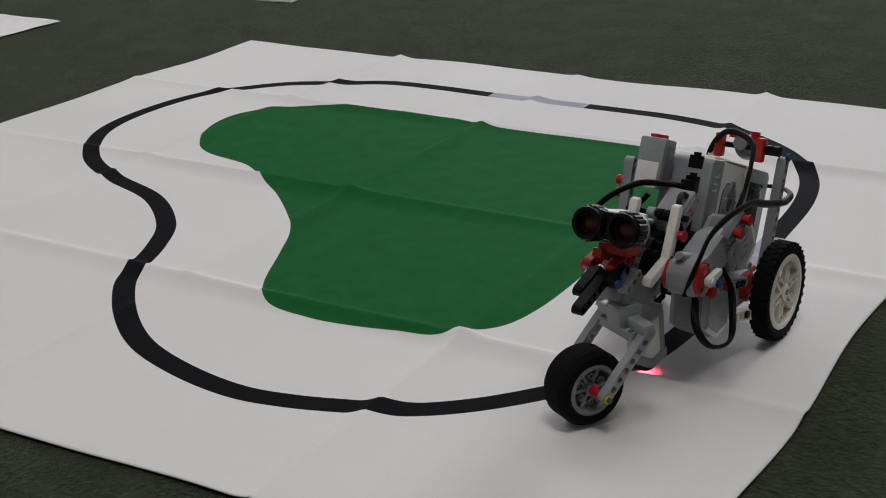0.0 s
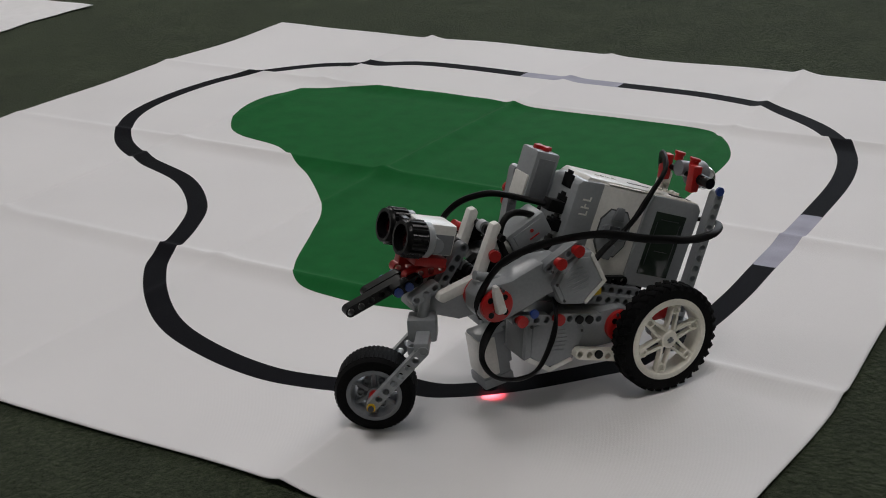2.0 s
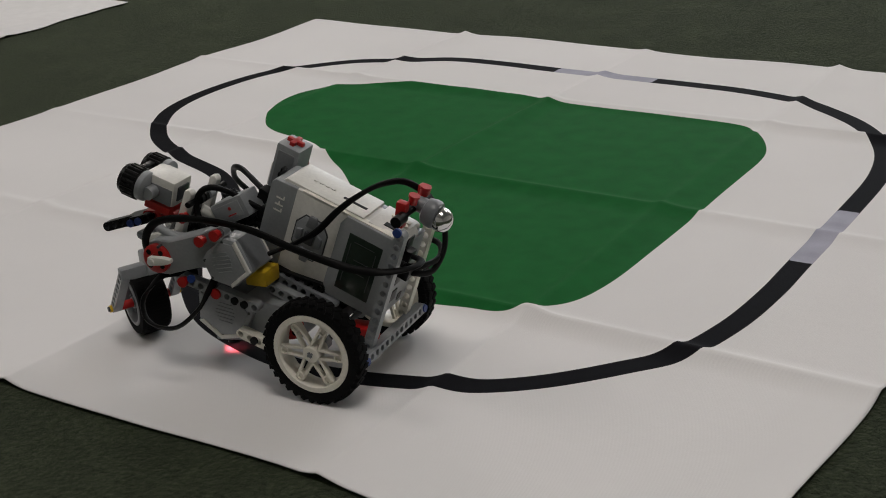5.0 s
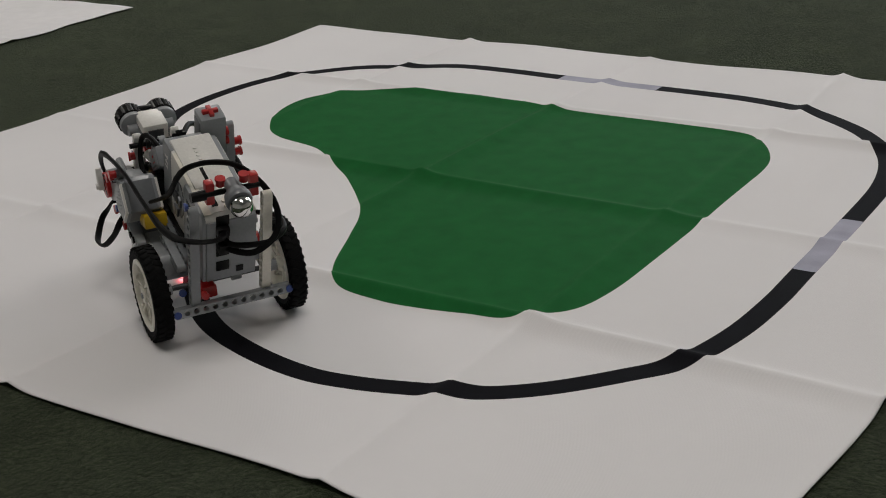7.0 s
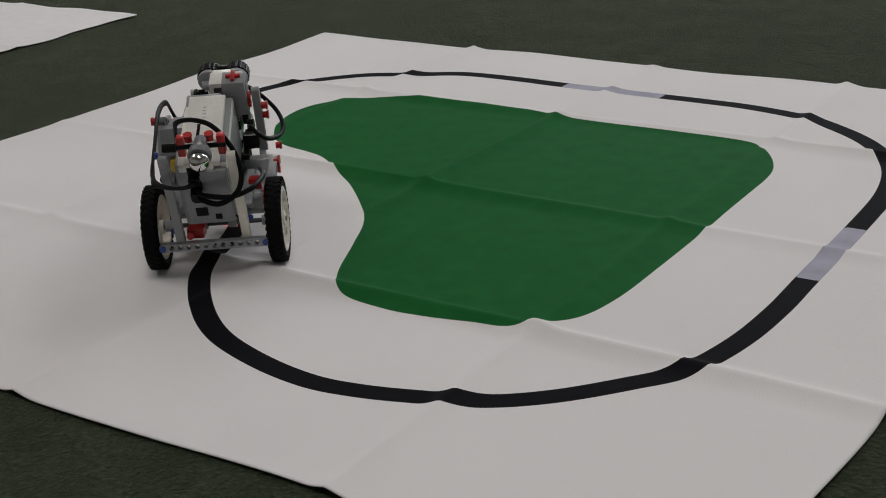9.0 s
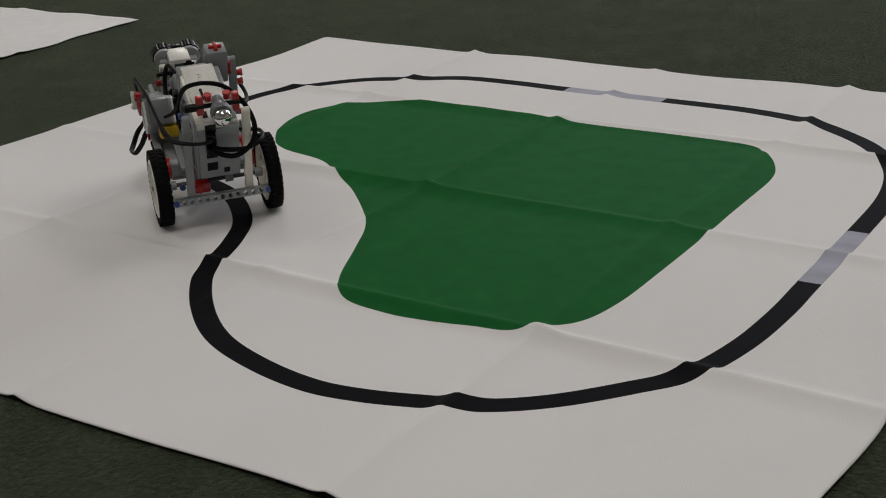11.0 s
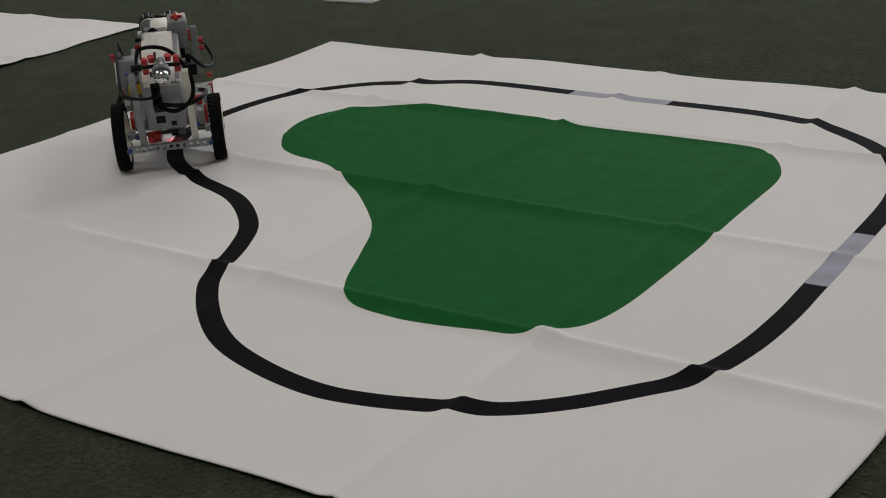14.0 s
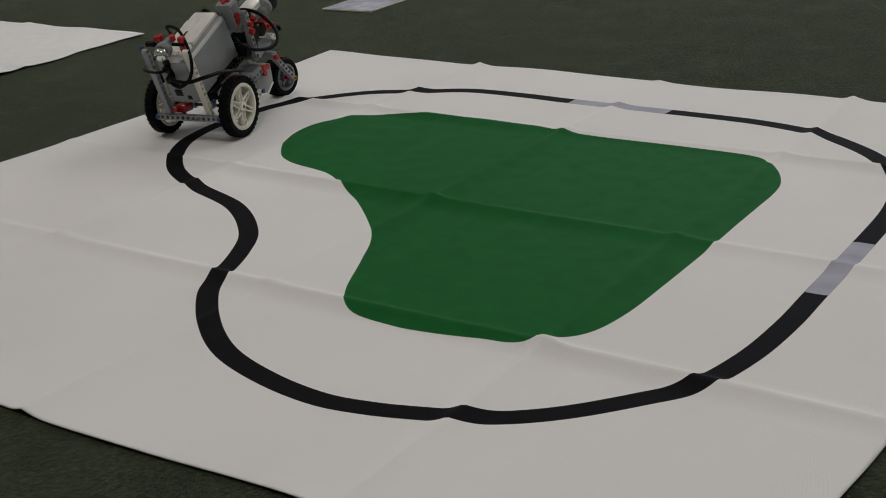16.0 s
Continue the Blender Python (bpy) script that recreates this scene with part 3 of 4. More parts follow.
    part("top_cover", bm, WHITE, brick)
    for lo, hi in (((-16, 6, 34.8), (4, 9, 35.4)), ((-44, 9, 34.0), (-34, 14, 34.6)), ((-56.0, -8, -30), (-55.0, -2, -24))):
        bm = bmesh.new()
        box(bm, lo, hi, m)
        part("slot", bm, BLACK, brick)
    # studs moulded on the raised rear of the top cover
    for k in range(5):
        bm = bmesh.new()
        rod(bm, (-46 + (k % 3) * 6, -3 + (k // 3) * 6, 34), (-46 + (k % 3) * 6, -3 + (k // 3) * 6, 35.6), 2.2, 12)
        bm.transform(m)
        part("stud", bm, CREAM, brick)
    bm = bmesh.new()
    box(bm, (-52, 17, 33.2), (30, 23.2, 33.9), m, 0.3)
    part("edge_band", bm, CREAM, brick)
    bm = bmesh.new()
    for k in range(5):
        rod(bm, (28 - 7 * k, 11, -36.2), (28 - 7 * k, 11, -35), 2.4, 12)
    for v in bm.verts:
        v.co = m @ v.co
    part("speaker_hole", bm, DARK, brick)
    return brick


def sensor_head(robot):
    """The two-eyed distance sensor on its red mount, looking ahead and a little up."""
    m = at_mm(160, 3, 138, 0, -18, 0)
    bm = bmesh.new()
    box(bm, (-20, -12, -11), (8, 12, 11), m, 2.5)
    head = part("distance_sensor", bm, WHITE, robot, "white and grey distance sensor with two dark eyes")
    bm = bmesh.new()
    for s in (-1, 1):
        lathe(bm, [(10.0, 0), (12.0, 1.5), (12.0, 6)], m @ at_mm(1, 14 * s, 0, 0, 90, 0), 28)
    box(bm, (3, -14, -8), (11, 14, 8), m, 2)
    part("eye_housing", bm, GREY, head)
    for s in (-1, 1):
        bm = bmesh.new()
        lathe(bm, [(11.8, 0), (12.0, 1.0), (12.4, 1.6), (12.4, 13.0), (12.0, 14.0), (11.6, 16.4), (9.4, 16.4), (8.8, 10.5)], None, 60)
        # the barrel is fluted
        for v in bm.verts:
            if math.hypot(v.co.x, v.co.y) > 0.0122 and math.sin(20 * math.atan2(v.co.y, v.co.x) + 0.4) > 0:
                v.co.x, v.co.y = v.co.x * 1.07, v.co.y * 1.07
        bm.transform(m @ at_mm(6.8, 14 * s, 0, 0, 90, 0))
        part("eye", bm, BLACK, head, "glossy black eye with a dark red lens")
        bm = bmesh.new()
        lathe(bm, [(8.8, 3.4), (6.5, 4.6), (3, 5.4), (0.2, 5.6)], m @ at_mm(13.0, 14 * s, 0, 0, 90, 0), 24)
        part("lens", bm, LENS, head)
    bm = bmesh.new()
    box(bm, (11.2, -9, -9.5), (17.5, 9, 10.5), m, 1.5)
    part("bridge", bm, BLACK, head)
    bm = bmesh.new()
    box(bm, (-21, -7, -6), (-19.5, 7, 6), m, 0.3)
    part("socket", bm, DARK, head)
    for y in (-12.4, 11.6):
        bm = bmesh.new()
        box(bm, (-18.5, y, -10), (1, y + 0.8, 4), m, 0.3)
        part("side_panel", bm, MID, head, "grey side panel")
    bm = bmesh.new()
    rod(bm, (-2, 11, -2), (-2, 21, -2), 5.2, 18, 0)
    rod(bm, (-2, -11, -2), (-2, -21, -2), 5.2, 18, 0)
    for v in bm.verts:
        v.co = m @ v.co
    part("side_boss", bm, GREY, head)
    for y in (-14, 6):
        bm = bmesh.new()
        beam(bm, 4, at_mm(150, y, 113, 90, 4, 0), 7.2)
        part("sensor_mount", bm, RED, robot, "red plastic mount under the distance sensor")
    bm = bmesh.new()
    box(bm, (-18, -11, -20), (6, 11, -13), m, 1.2)
    box(bm, (-12, -13, -24), (10, -5, -17), m, 1.2)
    part("mount_block", bm, RED, robot)


def nose(robot):
    for n, x, y, z in ((6, 218, 4, 96), (4, 200, -6, 101), (3, 186, 12, 106)):
        bm = bmesh.new()
        beam(bm, n, at_mm(x, y, z, 90, -17, 180), 7.6)
        part("nose_beam", bm, BLACK, robot, "black perforated nose beam")
    peg(robot, [((x, y, 108 - (x - 178) * 0.3), (0, d, 0)) for x in (178, 186) for y, d in ((15.5, 1), (-9.5, -1))], BLUE, r=2.4, n=2)


FORK_AT = (0.1955, 0.0, 0.076)
HUB = 6


def front_fork(robot):
    bm = bmesh.new()
    box(bm, (-36, -28, -9), (-26, 28, 0), None, 1.5)
    box(bm, (-40, -8, -9), (-20, 8, 8), None, 2)
    rod(bm, (-28, 0, -6), (-34, 0, 26), 3.8, 18)
    fork = part("front_fork", bm, GREY, robot, "light grey steering fork of perforated beams")
    for y in (-25, 25):
        bm = bmesh.new()
        beam(bm, 8, at_mm(HUB, y, -47, 90, -47, 180), 7.2)
        part("fork_arm", bm, GREY, fork)
    bm = bmesh.new()
    beam(bm, 5, at_mm(-24, -16, -10, 0, 0, 90), 6)
    part("fork_bridge", bm, GREY, fork)
    bm = bmesh.new()
    rod(bm, (HUB, -32, -47), (HUB, 32, -47), 2.2, 12)
    part("front_axle", bm, DARK, fork)
    for s, lo, n, r, mt in ((1, 9, 12, 3.7, RED), (-1, 9, 12, 3.7, RED), (1, 28.7, 2.0, 3.0, YELLOW), (-1, 28.7, 2.0, 3.0, YELLOW)):
        bm = bmesh.new()
        rod(bm, (HUB, s * lo, -47), (HUB, s * (lo + n), -47), r, 16)
        part("bush", bm, mt, fork)
    turn = pose(0, 0, 0, -90, 0, 0)
    bm = bmesh.new()
    lathe(bm, [(19.0, -12), (22.5, -13.2), (26.4, -12.4), (28.0, -9), (28.4, 0), (28.0, 9), (26.4, 12.4), (22.5, 13.2), (19.0, 12), (19.0, -12)], turn, 56)
    for k in range(56):
        box(bm, (27.2, -0.9, -9), (28.5, 0.9, 9), turn @ pose(0, 0, 0, 0, 0, 360 / 56 * k))
    tyre = part("tyre", bm, RUBBER, fork, "black rubber front tyre with fine tread")
    bm = bmesh.new()
    lathe(bm, [(19.6, -12.4), (19.6, 12.4), (18.4, 13), (16.6, 13), (16.2, 10), (15.4, 3), (15.4, -3), (16.2, -10), (16.6, -13), (18.4, -13), (19.6, -12.4)], turn, 40)
    for k in range(6):
        box(bm, (4, -1.5, -5), (16, 1.5, 8), turn @ pose(0, 0, 0, 0, 0, 60 * k), 0.6)
        lathe(bm, [(2.6, -6), (2.6, 9), (1.8, 9), (1.6, 7)], turn @ pose(0, 0, 0, 0, 0, 60 * k + 30) @ at_mm(10, 0, 0), 12)
    lathe(bm, [(5, -11), (5, 11)], turn, 18)
    rim = part("rim", bm, MID, fork, "grey spoked front rim")
    return fork, tyre, rim


def frame_parts(robot):
    # rear cross beam and the two posts
    bm = bmesh.new()
    beam(bm, 13, at_mm(-33, -48, 32, 90, 0, 90), 7.6)
    part("rear_beam", bm, GREY, robot, "light grey thirteen-hole rear beam")
    peg(robot, [((-36, y, 32), (-1, 0, 0)) for y in (-48, 48)], BLUE, r=2.3, n=2)
    up = 111
    bm = bmesh.new()
    beam(bm, 13, at_mm(-30, 31, 37, 90, -up, 0), 7.6)
    part("post", bm, GREY, robot, "light grey perforated post")
    bm = bmesh.new()
    beam(bm, 13, at_mm(-28, -30, 37, 90, -up, 0), 7.6)
    part("post", bm, CREAM, robot, "white perforated post")
    peg(robot, [((-64, 34, 131), (0, 1, 0))], BLUE, r=2.6, n=3)
    # ball and holder at the top of the posts
    bm = bmesh.new()
    lathe(bm, [(6, -8), (9.6, -6), (10.8, -1), (10.8, 2), (9.8, 4)], at_mm(-73, -4, 131.5, 0, -112, 0), 28)
    rod(bm, (-70, -4, 135.5), (-56, -4, 140), 6, 16)
    part("ball_holder", bm, MID, robot, "grey ball holder")
    bm = bmesh.new()
    bmesh.ops.create_uvsphere(bm, u_segments=28, v_segments=18, radius=0.0092, matrix=at_mm(-79, -4, 127.5))
    part("steel_ball", bm, CHROME, robot, "polished steel ball")
    for y in (14, -22):
        bm = bmesh.new()
        slab(bm, [(-58, 126), (-51, 127), (-55, 147), (-63, 145)], y - 3.6, y + 3.6, None, 1.5)
        part("ball_bracket", bm, RED, robot, "red angled bracket")
    peg(robot, [((-62, 6, 142), (-0.35, 0, 0.94)), ((-62, -13, 142), (-0.35, 0, 0.94))], RED, r=3.4, n=7)
    bm = bmesh.new()
    rod(bm, (-60, -26, 136), (-60, 24, 136), 2.4, 12)
    rod(bm, (-60, 18, 136), (-60, 30, 136), 4.2, 16)
    part("cross_axle", bm, BLACK, robot)
    # chassis between the motors
    bm = bmesh.new()
    for y in (-12, 0, 12):
        beam(bm, 11, at_mm(-6, y, 62, 90, -12, 0), 7.6)
    box(bm, (0, -16, 44), (60, 16, 54), None, 1.5)
    part("chassis", bm, BLACK, robot, "black perforated chassis beams")
    # black filler added to darken the gaps, standing in for the black parts inside
    for y, z, n, x in ((20, 74, 11, 12), (-20, 74, 11, 12), (26, 88, 7, 56), (-26, 88, 7, 56)):
        bm = bmesh.new()
        beam(bm, n, at_mm(x, y, z, 90, -12, 0), 7.6)
        part("frame_beam", bm, BLACK, robot, "black perforated frame beam")
    for x, y, z, r in ((112, -24, 116, 11), (92, -30, 104, 11), (16, 20, 66, 8)):
        bm = bmesh.new()
        rim_line = [(q * math.cos(2 * math.pi * (k + o) / 14), q * math.sin(2 * math.pi * (k + o) / 14)) for k in range(14) for q, o in ((r - 2.2, 0.08), (r, 0.3), (r, 0.55), (r - 2.2, 0.77))]
        slab(bm, rim_line, -3, 3, at_mm(x, y, z), 0.2)
        part("gear", bm, BLACK, robot, "black toothed gear")
    for x, y, z in ((104, 20, 96), (118, 8, 92), (96, -10, 112), (86, 24, 104), (70, -32, 100)):
        bm = bmesh.new()
        box(bm, (x - 8, y - 8, z - 7), (x + 8, y + 8, z + 7), None, 1.5)
        part("connector_block", bm, BLACK, robot)
    bm = bmesh.new()
    rod(bm, (0, -60, 40.8), (0, 60, 40.8), 2.3, 12)
    part("rear_axle", bm, DARK, robot)
    for y in (-46, -14, 46, 14):
        bm = bmesh.new()
        rod(bm, (0, y - 4, 40.8), (0, y + 4, 40.8), 5.0, 16)
        part("axle_collar", bm, GREY, robot)
    bm = bmesh.new()
    box(bm, (-26, 10, 36), (-8, 26, 46), None, 1.5)
    rod(bm, (-27, 22, 41), (-33, 22, 41), 3.2, 12)
    part("cross_block", bm, RED, robot, "red connector block behind the axle")
    for s in (-1, 1):
        bm = bmesh.new()
        beam(bm, 5, at_mm(37, 50 * s, 32.5, 90, -18, 0), 7.6)
        part("side_beam", bm, CREAM, robot, "white perforated side beam")
        bm = bmesh.new()
        beam(bm, 5, at_mm(52, 50 * s, 66, 90, -15, 0), 7.6)
        part("side_beam", bm, GREY, robot, "grey perforated side beam")
        peg(robot, [((84, 50 * s, 74), (0, s, 0)), ((113, 50 * s, 80), (0, s, 0))], RED, r=3.4, n=6)
    bm = bmesh.new()
    beam(bm, 4, at_mm(92, 47.5, 74.5, 90, -14, 0), 7.2)
    part("side_beam", bm, GREY, robot)
    bm = bmesh.new()
    box(bm, (44, 26, 80), (62, 46, 92), None, 1.5)
    part("connector_block", bm, YELLOW, robot, "yellow connector block")
    for lo, hi in (((24, -42, 64), (38, -30, 74)),):
        bm = bmesh.new()
        box(bm, lo, hi, None, 1)
        part("connector_block", bm, RED, robot)
    # linkage in front of the brick
    for y in (26, -8):
        bm = bmesh.new()
        slab(bm, [(112, 141), (114, 144.5), (118.5, 144), (134.5, 109.5), (161, 103), (163, 98.5), (159, 95.5), (128.5, 102.5)], y - 3.6, y + 3.6, None, 1.6)
        part("bent_lever", bm, WHITE, robot, "white bent lever")
    bm = bmesh.new()
    beam(bm, 4, at_mm(140, 6, 100, 90, -150, 0), 7.6)
    box(bm, (92, -20, 104), (120, 20, 114), None, 2)
    part("linkage", bm, BLACK, robot, "black linkage beam")
    bm = bmesh.new()
    cog = [(q * math.cos(2 * math.pi * (k + o) / 16), q * math.sin(2 * math.pi * (k + o) / 16)) for k in range(16) for q, o in ((7.6, 0.08), (9.6, 0.3), (9.6, 0.55), (7.6, 0.77))]
    slab(bm, cog, -3, 3, at_mm(142, -16, 112), 0.2)
    part("gear", bm, BLACK, robot, "black toothed gear")
    for y, n, mt in ((6, 5, MID), (-4, 5, DARK)):
        bm = bmesh.new()
        beam(bm, n, at_mm(152, y, 98, 90, -128, 0), 7.6)
        part("stay", bm, mt, robot, "grey perforated stay between the white levers")
    for x, z in ((114, 134), (131, 108)):
        bm = bmesh.new()
        rod(bm, (x, -16, z), (x, 34, z), 2.4, 12)
        lathe(bm, [(2.4, -5), (4.4, -4.6), (4.4, -1), (3.2, -0.6), (3.2, 0.6), (4.4, 1), (4.4, 4.6), (2.4, 5)], at_mm(x, 15, z, 90, 0, 0), 16)
        part("cross_axle", bm, BLACK, robot)
        bm = bmesh.new()
        rod(bm, (x, 2, z), (x, 8, z), 4.4, 16)
        part("bush", bm, GREY, robot)
    for y in (20, -2):
        bm = bmesh.new()
        box(bm, (140, y, 96.5), (147, y + 5, 100.5), None, 0.8)
        part("connector_block", bm, YELLOW, robot)
    bm = bmesh.new()
    slab(bm, [(122, 72), (126, 88), (146, 98), (170, 96), (174, 86), (158, 80), (140, 72)], -12, 12, None, 2)
    part("steering_block", bm, GREY, robot, "light grey steering head")
    bm = bmesh.new()
    beam(bm, 3, at_mm(160, 16, 104, 90, 22, 0), 7.6)
    part("head_beam", bm, GREY, robot)
    bm = bmesh.new()
    beam(bm, 3, at_mm(158, -18, 100, 90, 22, 0), 7.6)
    part("head_beam", bm, WHITE, robot)
    peg(robot, [((122, -15.7, 129), (0.9, 0.1, 0.4)), ((120, 29, 123), (0.2, 1, 0)), ((86, 58, 119), (0, 1, 0)), ((72, 58, 125), (0, 1, 0))], RED)
    bm = bmesh.new()
    beam(bm, 4, at_mm(92, 54, 116, 90, -156, 0), 7.6)
    part("side_beam", bm, MID, robot)
    peg(robot, [((60, 53.5, 68), (0, 1, 0)), ((68, 53.5, 70), (0, 1, 0)), ((54, 55.5, 40), (0, 1, 0))], BLACK, r=2.3, n=2)
    peg(robot, [((104, 53.5, 84), (0, 1, 0)), ((-20, -34, 52), (-1, 0, 0)), ((-20, 38, 44), (-1, 0, 0)), ((64, -55, 45), (0, -1, 0))], BLUE, r=2.4, n=3)
    for y, z, n, mt in ((31, 57, 7, GREY), (24, 63, 8, MID), (-31, 57, 7, GREY)):
        bm = bmesh.new()
        beam(bm, n, at_mm(2, y, z, 90, -20, 0), 7.2)
        part("frame_beam", bm, mt, robot, "grey perforated frame beam over the lower motor")
    bm = bmesh.new()
    beam(bm, 9, at_mm(-34, 11, 70, 90, -21, 0), 7.6)
    part("brick_rail", bm, GREY, robot, "light grey rail under the brick")
    bm = bmesh.new()
    beam(bm, 9, at_mm(-34, -14, 74, 90, -21, 0), 7.6)
    part("brick_rail", bm, GREY, robot)
    bm = bmesh.new()
    rod(bm, (120, 40, 108), (140, 40, 116), 3.2, 14)
    part("link_rod", bm, GREY, robot)
    bm = bmesh.new()
    rod(bm, (98, 12, 116), (112, 20, 126), 4.4, 16)
    part("link_rod", bm, WHITE, robot)
    # right-hand upright and pegs
    bm = bmesh.new()
    beam(bm, 9, at_mm(78, -42, 90, 90, -105, 0), 7.6)
    part("upright", bm, GREY, robot, "light grey upright beam")
    peg(robot, [((64, -46, 136), (0, -1, 0)), ((66, -46, 126), (0, -1, 0)), ((76, -50, 74), (0, -1, 0)), ((77, -50, 66), (0, -1, 0)), ((52, -32, 150), (0, -1, 0)), ((54, -32, 142), (0, -1, 0))], RED)


def touch_sensor(robot):
    m = at_mm(56, -24, 152, 0, -22, 0)
    bm = bmesh.new()
    box(bm, (-10, -11, -20), (10, 11, 19), m, 2.0)
    s = part("touch_sensor", bm, GREY, robot, "light grey touch sensor with a red button")
    bm = bmesh.new()
    box(bm, (-7, 10.5, -16), (7, 11.8, 14), m, 0.6)
    box(bm, (-7, -11.8, -16), (7, -10.5, 14), m, 0.6)
    part("side_panel", bm, MID, s)
    bm = bmesh.new()
    box(bm, (9.2, -9, -20), (11.4, 9, 0), m, 0.8)
    part("front_panel", bm, WHITE, s)
    bm = bmesh.new()
    for a in (0, 90):
        box(bm, (-7, -2, 18), (7, 2, 22), m @ pose(0, 0, 0, 0, 0, a), 0.8)
    part("button", bm, RED, s, "red cross-shaped button")


def small_sensors(robot):
    m = at_mm(86, 10, 127, 0, 24, 0)
    bm = bmesh.new()
    box(bm, (-16, -11, -9), (16, 11, 9), m, 2)
    s = part("gyro_sensor", bm, GREY, robot, "light grey sensor with a small red mark")
    bm = bmesh.new()
    box(bm, (-12, 10.6, -6), (12, 11.6, 6), m, 0.4)
    part("side_panel", bm, GREY, s)
    bm = bmesh.new()
    rod(bm, (-2, 11.4, 2), (-2, 12.1, 2), 1.4, 12)
    box(bm, (-6, 11.5, -3.6), (2, 12, -2.6))
    for v in bm.verts:
        v.co = m @ v.co
    part("mark", bm, RED, s)
    # the light sensor that looks down at the line
    m = at_mm(112, 0, 31, 0, 6, 0)
    bm = bmesh.new()
    box(bm, (-11, -10.5, -14), (11, 10.5, 22), m, 2)
    s = part("light_sensor", bm, GREY, robot, "white and grey light sensor facing the mat")
    bm = bmesh.new()
    box(bm, (-2, -11.2, -11), (11.8, 11.2, 20), m, 2)
    part("front_shell", bm, WHITE, s, "white front shell")
    bm = bmesh.new()
    box(bm, (-12, -11.5, -20), (12, 11.5, -12), m, 1.6)
    box(bm, (-14, -8, -6), (-10, 8, 24), m, 1)
    part("sensor_tip", bm, GREY, s)
    # black tube added round the diode to narrow its red pool on the mat
    bm = bmesh.new()
    lathe(bm, [(5.0, -25.5), (6.2, -25.5), (6.2, -19.5), (5.0, -19.5), (5.0, -25.5)], m @ at_mm(3, 0, 0), 20)
    part("added_spot_shield", bm, BLACK, s)
    bm = bmesh.new()
    lathe(bm, [(4.2, -20.9), (4.2, -20.1)], m @ at_mm(3, 0, 0), 16)
    part("red_diode", bm, LED, s, "lit red diode")


def cables(robot):
    runs = [
        # the long run along the left side, round the rear post into the rear sockets
        ([(139, 46, 86), (144, 52, 102), (138.5, 56, 117), (127, 57, 128), (110, 57, 132.6), (92, 57, 134), (68, 56, 132.8), (43, 54, 128), (12, 52, 117), (-18, 50, 108.5), (-38, 47, 104), (-56, 42, 103), (-69, 28, 102), (-68, 12, 101), (-52, 6, 102)], (3.1, 1.6)),
        # from the upper motor over the top, down behind on the right and back to the rear sockets
        ([(44, 38, 104), (34, 34, 108), (20, 31, 114), (5, 29, 123), (-12, 26, 139), (-27, 20, 150), (-38, 4, 154), (-48, -14, 150), (-58, -30, 133), (-64, -37, 112), (-66, -32, 93), (-64, -14, 82), (-58, 3, 86), (-50, 6, 90)], (2.6, 1.8)),
        # front loop by the light sensor
        ([(112, 36, 80), (132, 50, 82), (144, 56, 71.5), (148, 62, 62), (142, 68, 52), (127, 72.5, 48.5), (111, 70, 50), (96, 63, 63), (88, 57, 77), (84, 48, 88)], (1.5, 3.0)),
        # brick end sockets to the sensors ahead; the upper one swings over to the right and down
        ([(48, 9, 135), (60, 6, 138.5), (74, -2, 143), (92, -13, 148), (103, -20, 147.5), (114, -31, 141), (121, -42, 129), (119, -54, 115), (108, -60, 103), (90, -58, 98), (64, -50, 102), (48, -42, 112), (46, -34, 122)], (2.5, 2.2)),
        ([(48, 8, 119), (60, 10, 125), (72, 13, 132.5), (86, 17, 141), (98, 20, 145), (107, 23, 142.5), (112, 25, 133), (110, 27, 121), (103, 28, 111), (92, 30, 106)], (2.5, 2.2)),
        # the rear sockets to the right-hand motor
        ([(-52, 6, 92), (-62, -2, 90), (-64, -26, 88), (-54, -44, 92), (-24, -50, 92), (10, -46, 86), (44, -40, 78)], (2.0, 2.6)),
    ]
    for pts, (across, along) in runs:
        bm = bmesh.new()
        tube(bm, pts, across, along)
        part("cable", bm, CABLE, robot, "flat black connecting cable")
    for p, a in (((-53, 7, 104), 0), ((-50, 7, 89), 0), ((58, 7, 138), 0), ((58, 9, 124), 0)):
        bm = bmesh.new()
        box(bm, (-7, -5, -4.4), (7, 5, 4.4), at_mm(*p, 0, -25, 0), 1)
        part("plug", bm, BLACK, robot)


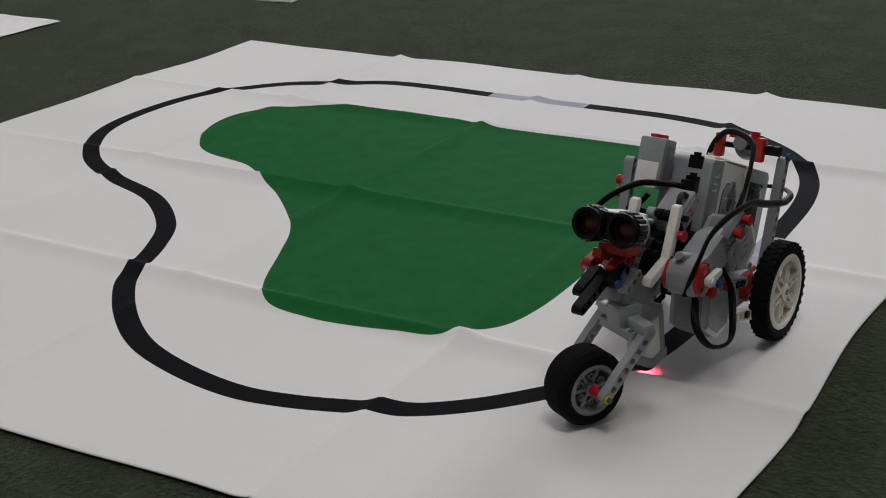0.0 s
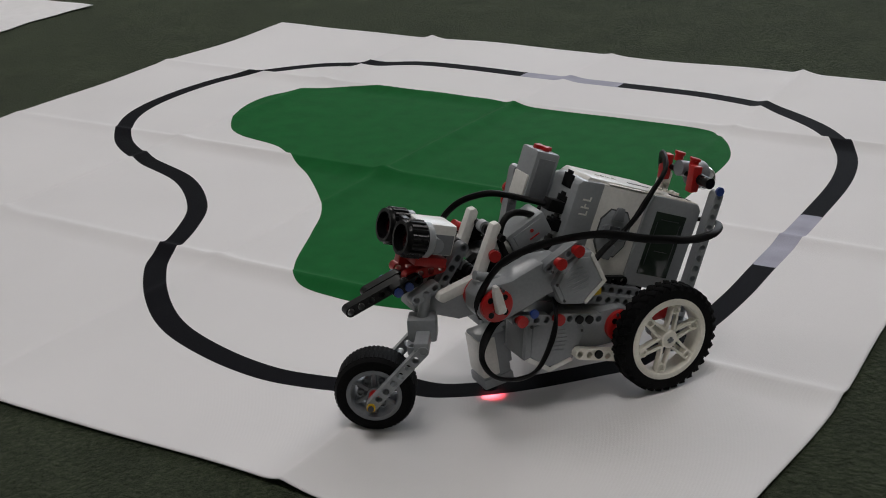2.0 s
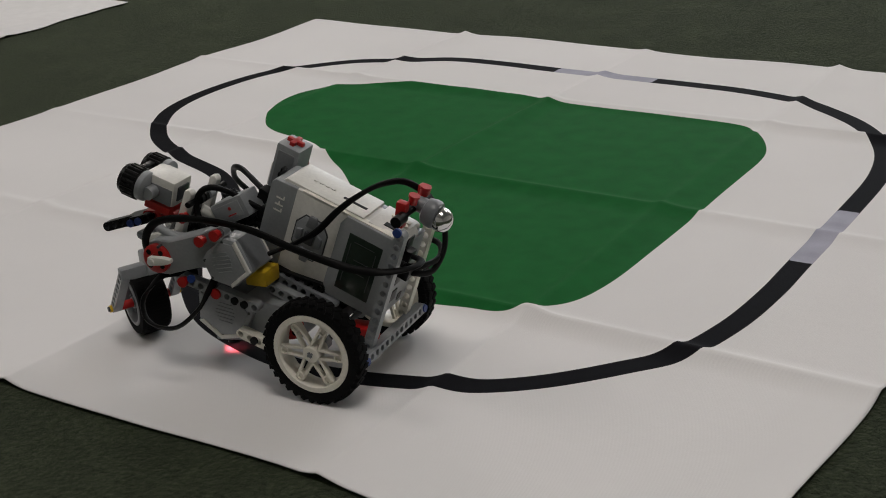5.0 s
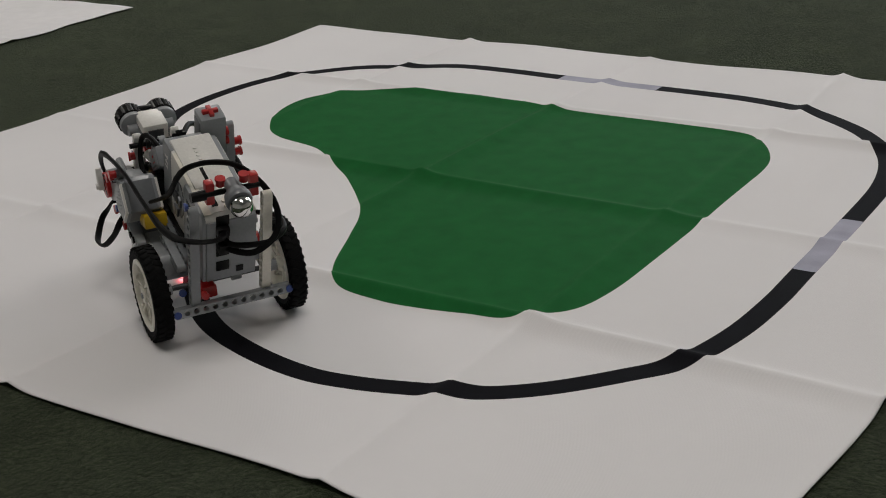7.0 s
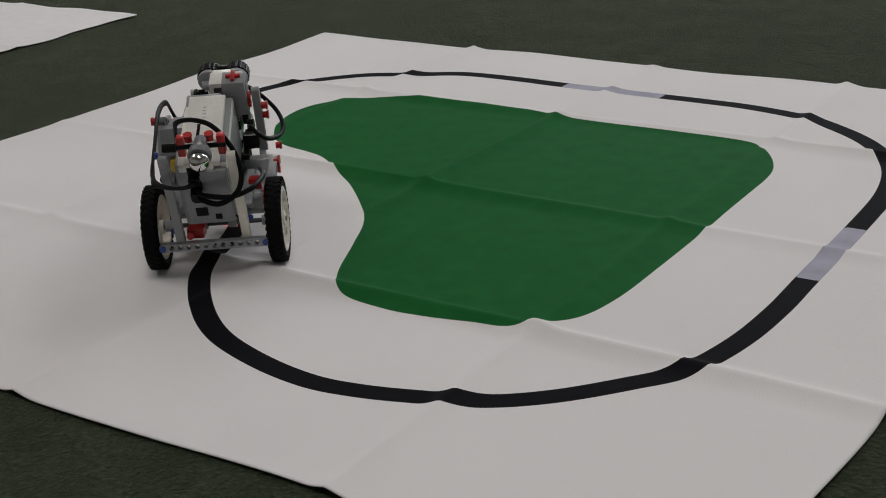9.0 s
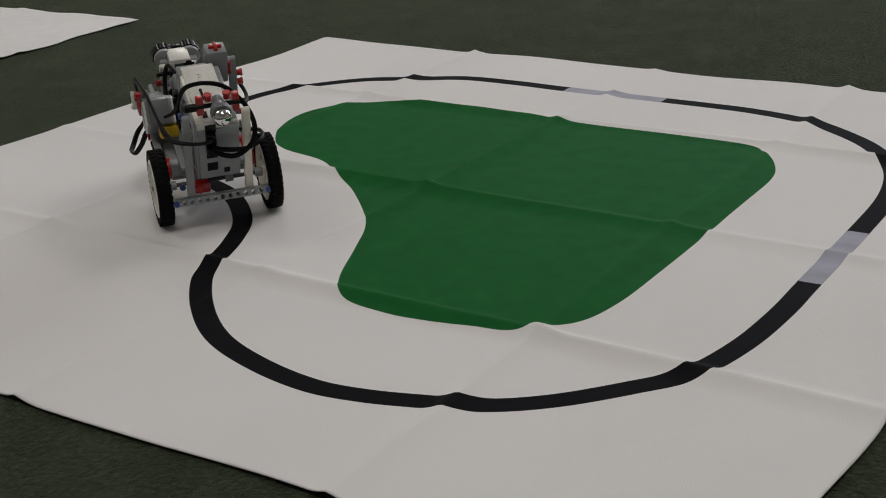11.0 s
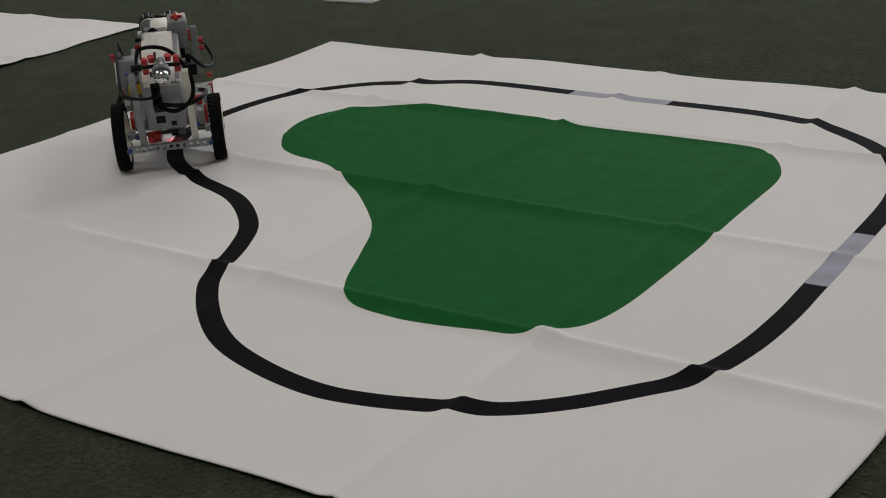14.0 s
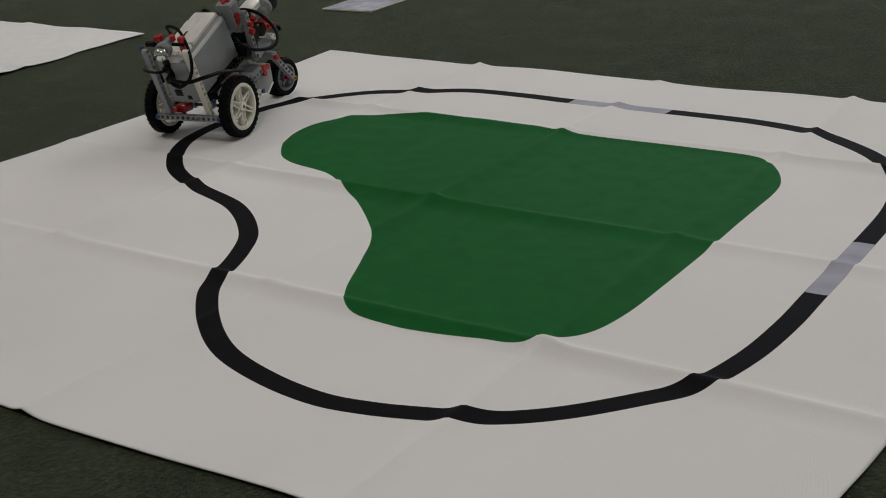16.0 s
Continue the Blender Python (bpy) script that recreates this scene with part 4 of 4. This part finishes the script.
def build_robot():
    robot = tagged(new("toy_robot"), "grey, white and red three-wheeled brick-built robot on the mat", "robot")
    robot.empty_display_size = 0.05
    moving = {}
    for side, key in ((1, "left"), (-1, "right")):
        w = wheel_rear(robot, side)
        moving[key] = w
    control_brick(robot)
    large_motor(robot, at_mm(132.5, 43, 97.8), 1, UPPER_NECK, UPPER_GEAR, [(-74.5, 22.8), (-85.4, -1.7), (-67.4, -15.9)], 12)
    large_motor(robot, at_mm(29, 32, 51.5), 1, LOWER_NECK, LOWER_GEAR, [(80, -6), (61, -20), (40.6, -16)], -8)
    large_motor(robot, at_mm(29, -32, 51.5), -1, LOWER_NECK, LOWER_GEAR, [(80, -6), (61, -20), (40.6, -16)], -8)
    bm = bmesh.new()
    slab(bm, [(-3.6, -3), (0, -4), (3.6, -3), (3.0, 10), (1.6, 17), (-1.6, 17), (-3.0, 10)], 0, 5, None, 1)
    rod(bm, (0, 4.6, 0), (0, 6.5, 0), 2.8, 14)
    moving["pointer"] = part("pointer", bm, WHITE, robot, "white pointer on the red hub")
    sensor_head(robot)
    nose(robot)
    moving["fork"], moving["tyre"], moving["rim"] = front_fork(robot)
    frame_parts(robot)
    touch_sensor(robot)
    small_sensors(robot)
    cables(robot)
    return robot, moving


def loose_paper():
    bm = bmesh.new()
    box(bm, (-58, -80, 0), (58, 80, 3.0), None, 0.8)
    ob = tagged(link("booklet", bm, PAPER), "cream paper booklet with a lavender cover on the carpet", "booklet")
    ob.matrix_world = pose(-1.10, 1.20, -0.001, 0, 0, 2)
    bm = bmesh.new()
    box(bm, (-55, -77, 3.2), (55, 77, 3.8))
    part("cover", bm, COVER, ob, "pale lavender printed cover")


room()
mat_sheet("track_mat", MAT, FOLDS_X, FOLDS_Y, 0.0035, CLOTH, "creased white cloth mat printed with green shape and black line", True, 2)
MAT2 = (-2.56, -1.343, -0.29, 0.826)
mat_sheet("plain_mat", MAT2, (-2.25, -1.95, -1.65), (0.0, 0.268, 0.556), 0.008, PLAIN_CLOTH, "white cloth mat lying flat on the carpet", False, 5)
loose_paper()
ROBOT, MOVING = build_robot()

# ---- what moves: seconds, place of the rear axle on the mat, heading, steering ----
DRIVE = [
    (0.0, 0.1968, 0.1234, -94.3, -24), (0.5, 0.1912, 0.0906, -104.5, -36), (1.0, 0.1832, 0.0594, -108.6, -33), (1.5, 0.1672, 0.0261, -116.0, -30),
    (2.0, 0.1490, -0.0128, -120.5, -30), (2.5, 0.1268, -0.0463, -133.2, -44), (3.0, 0.1017, -0.0702, -139.5, -40), (3.5, 0.0672, -0.0974, -143.4, -28),
    (4.0, 0.0335, -0.1167, -151.0, -34), (4.5, -0.0005, -0.1298, -160.9, -40), (5.0, -0.0440, -0.1372, -170.1, -33), (5.6, -0.095, -0.1425, -180.5, -29),
    (6.25, -0.150, -0.137, -195.0, -25), (6.9, -0.1995, -0.1225, -207.0, -25), (7.5, -0.2385, -0.0965, -216.0, -22), (8.0, -0.2755, -0.0655, -226.6, -18),
    (8.5, -0.2998, -0.0368, -232.4, -8), (9.0, -0.3193, -0.0095, -233.0, 8), (9.6, -0.347, 0.024, -231.5, 18), (10.25, -0.382, 0.060, -225.0, 20),
    (10.9, -0.423, 0.094, -217.0, 12), (11.5, -0.4655, 0.1195, -211.5, 2), (12.0, -0.5015, 0.1372, -210.8, -4), (12.5, -0.5340, 0.1545, -211.0, -8),
    (13.0, -0.5675, 0.1742, -213.4, -12), (13.5, -0.6035, 0.1962, -218.8, -16), (14.0, -0.6375, 0.2228, -225.0, -20), (14.5, -0.6675, 0.2540, -232.3, -24),
    (15.0, -0.6940, 0.2895, -241.3, -22), (15.5, -0.7125, 0.3280, -249.9, -15), (16.0, -0.7235, 0.3645, -258.3, -10)]
POINTER = [(0, -80), (0.5, 10), (1.0, -25), (1.5, -20), (2.0, 10), (2.5, 150), (3.0, 260), (3.5, 360), (4.0, 335), (4.5, 280), (5.0, 275), (5.2, 300), (6.2, 330), (7.3, 370), (9.0, 400), (11.3, 370), (12.5, 300), (14, 260), (16, 260)]


def motions():
    rows, left, right, front, steer = [], [], [], [], []
    al = ar = af = 0.0
    last = None
    for t, x, y, h, s in DRIVE:
        if last is not None:
            px, py, ph, ps = last
            d = math.hypot(x - px, y - py)
            dh = radians(h - ph)
            al += math.degrees((d - dh * 0.0585) / 0.0408)
            ar += math.degrees((d + dh * 0.0585) / 0.0408)
            af += math.degrees(d * 1.12 / 0.0284)
        last = (x, y, h, s)
        rows.append((t, pose(x, y, 0.0014, 0, 0, h)))
        left.append((t, pose(0, 0.0585, 0.0408, 0, al + 12, 0)))
        right.append((t, pose(0, -0.0570, 0.0408, 0, ar + 31, 0)))
        steer.append((t, Matrix.Translation(FORK_AT) @ pose(0, 0, 0, 0, 0, s)))
        front.append((t, pose(0.001 * HUB, 0, -0.047, 0, af, 0)))
    walk(ROBOT, rows)
    walk(MOVING["left"], fine(left))
    walk(MOVING["right"], fine(right))
    walk(MOVING["fork"], steer)
    walk(MOVING["tyre"], fine(front))
    walk(MOVING["rim"], fine(front))
    hub = [(t, at_mm(132.5, 58.4, 97.8, 0, a, 0)) for t, a in POINTER]
    walk(MOVING["pointer"], fine(hub))


def fine(rows):
    """Adds rows between, so that no turn from row to row passes a right angle."""
    out = [rows[0]]
    for (t0, m0), (t1, m1) in zip(rows, rows[1:]):
        for k in (1, 2):
            out.append((t0 + (t1 - t0) * k / 2, m0.lerp(m1, k / 2)))
    return out


motions()
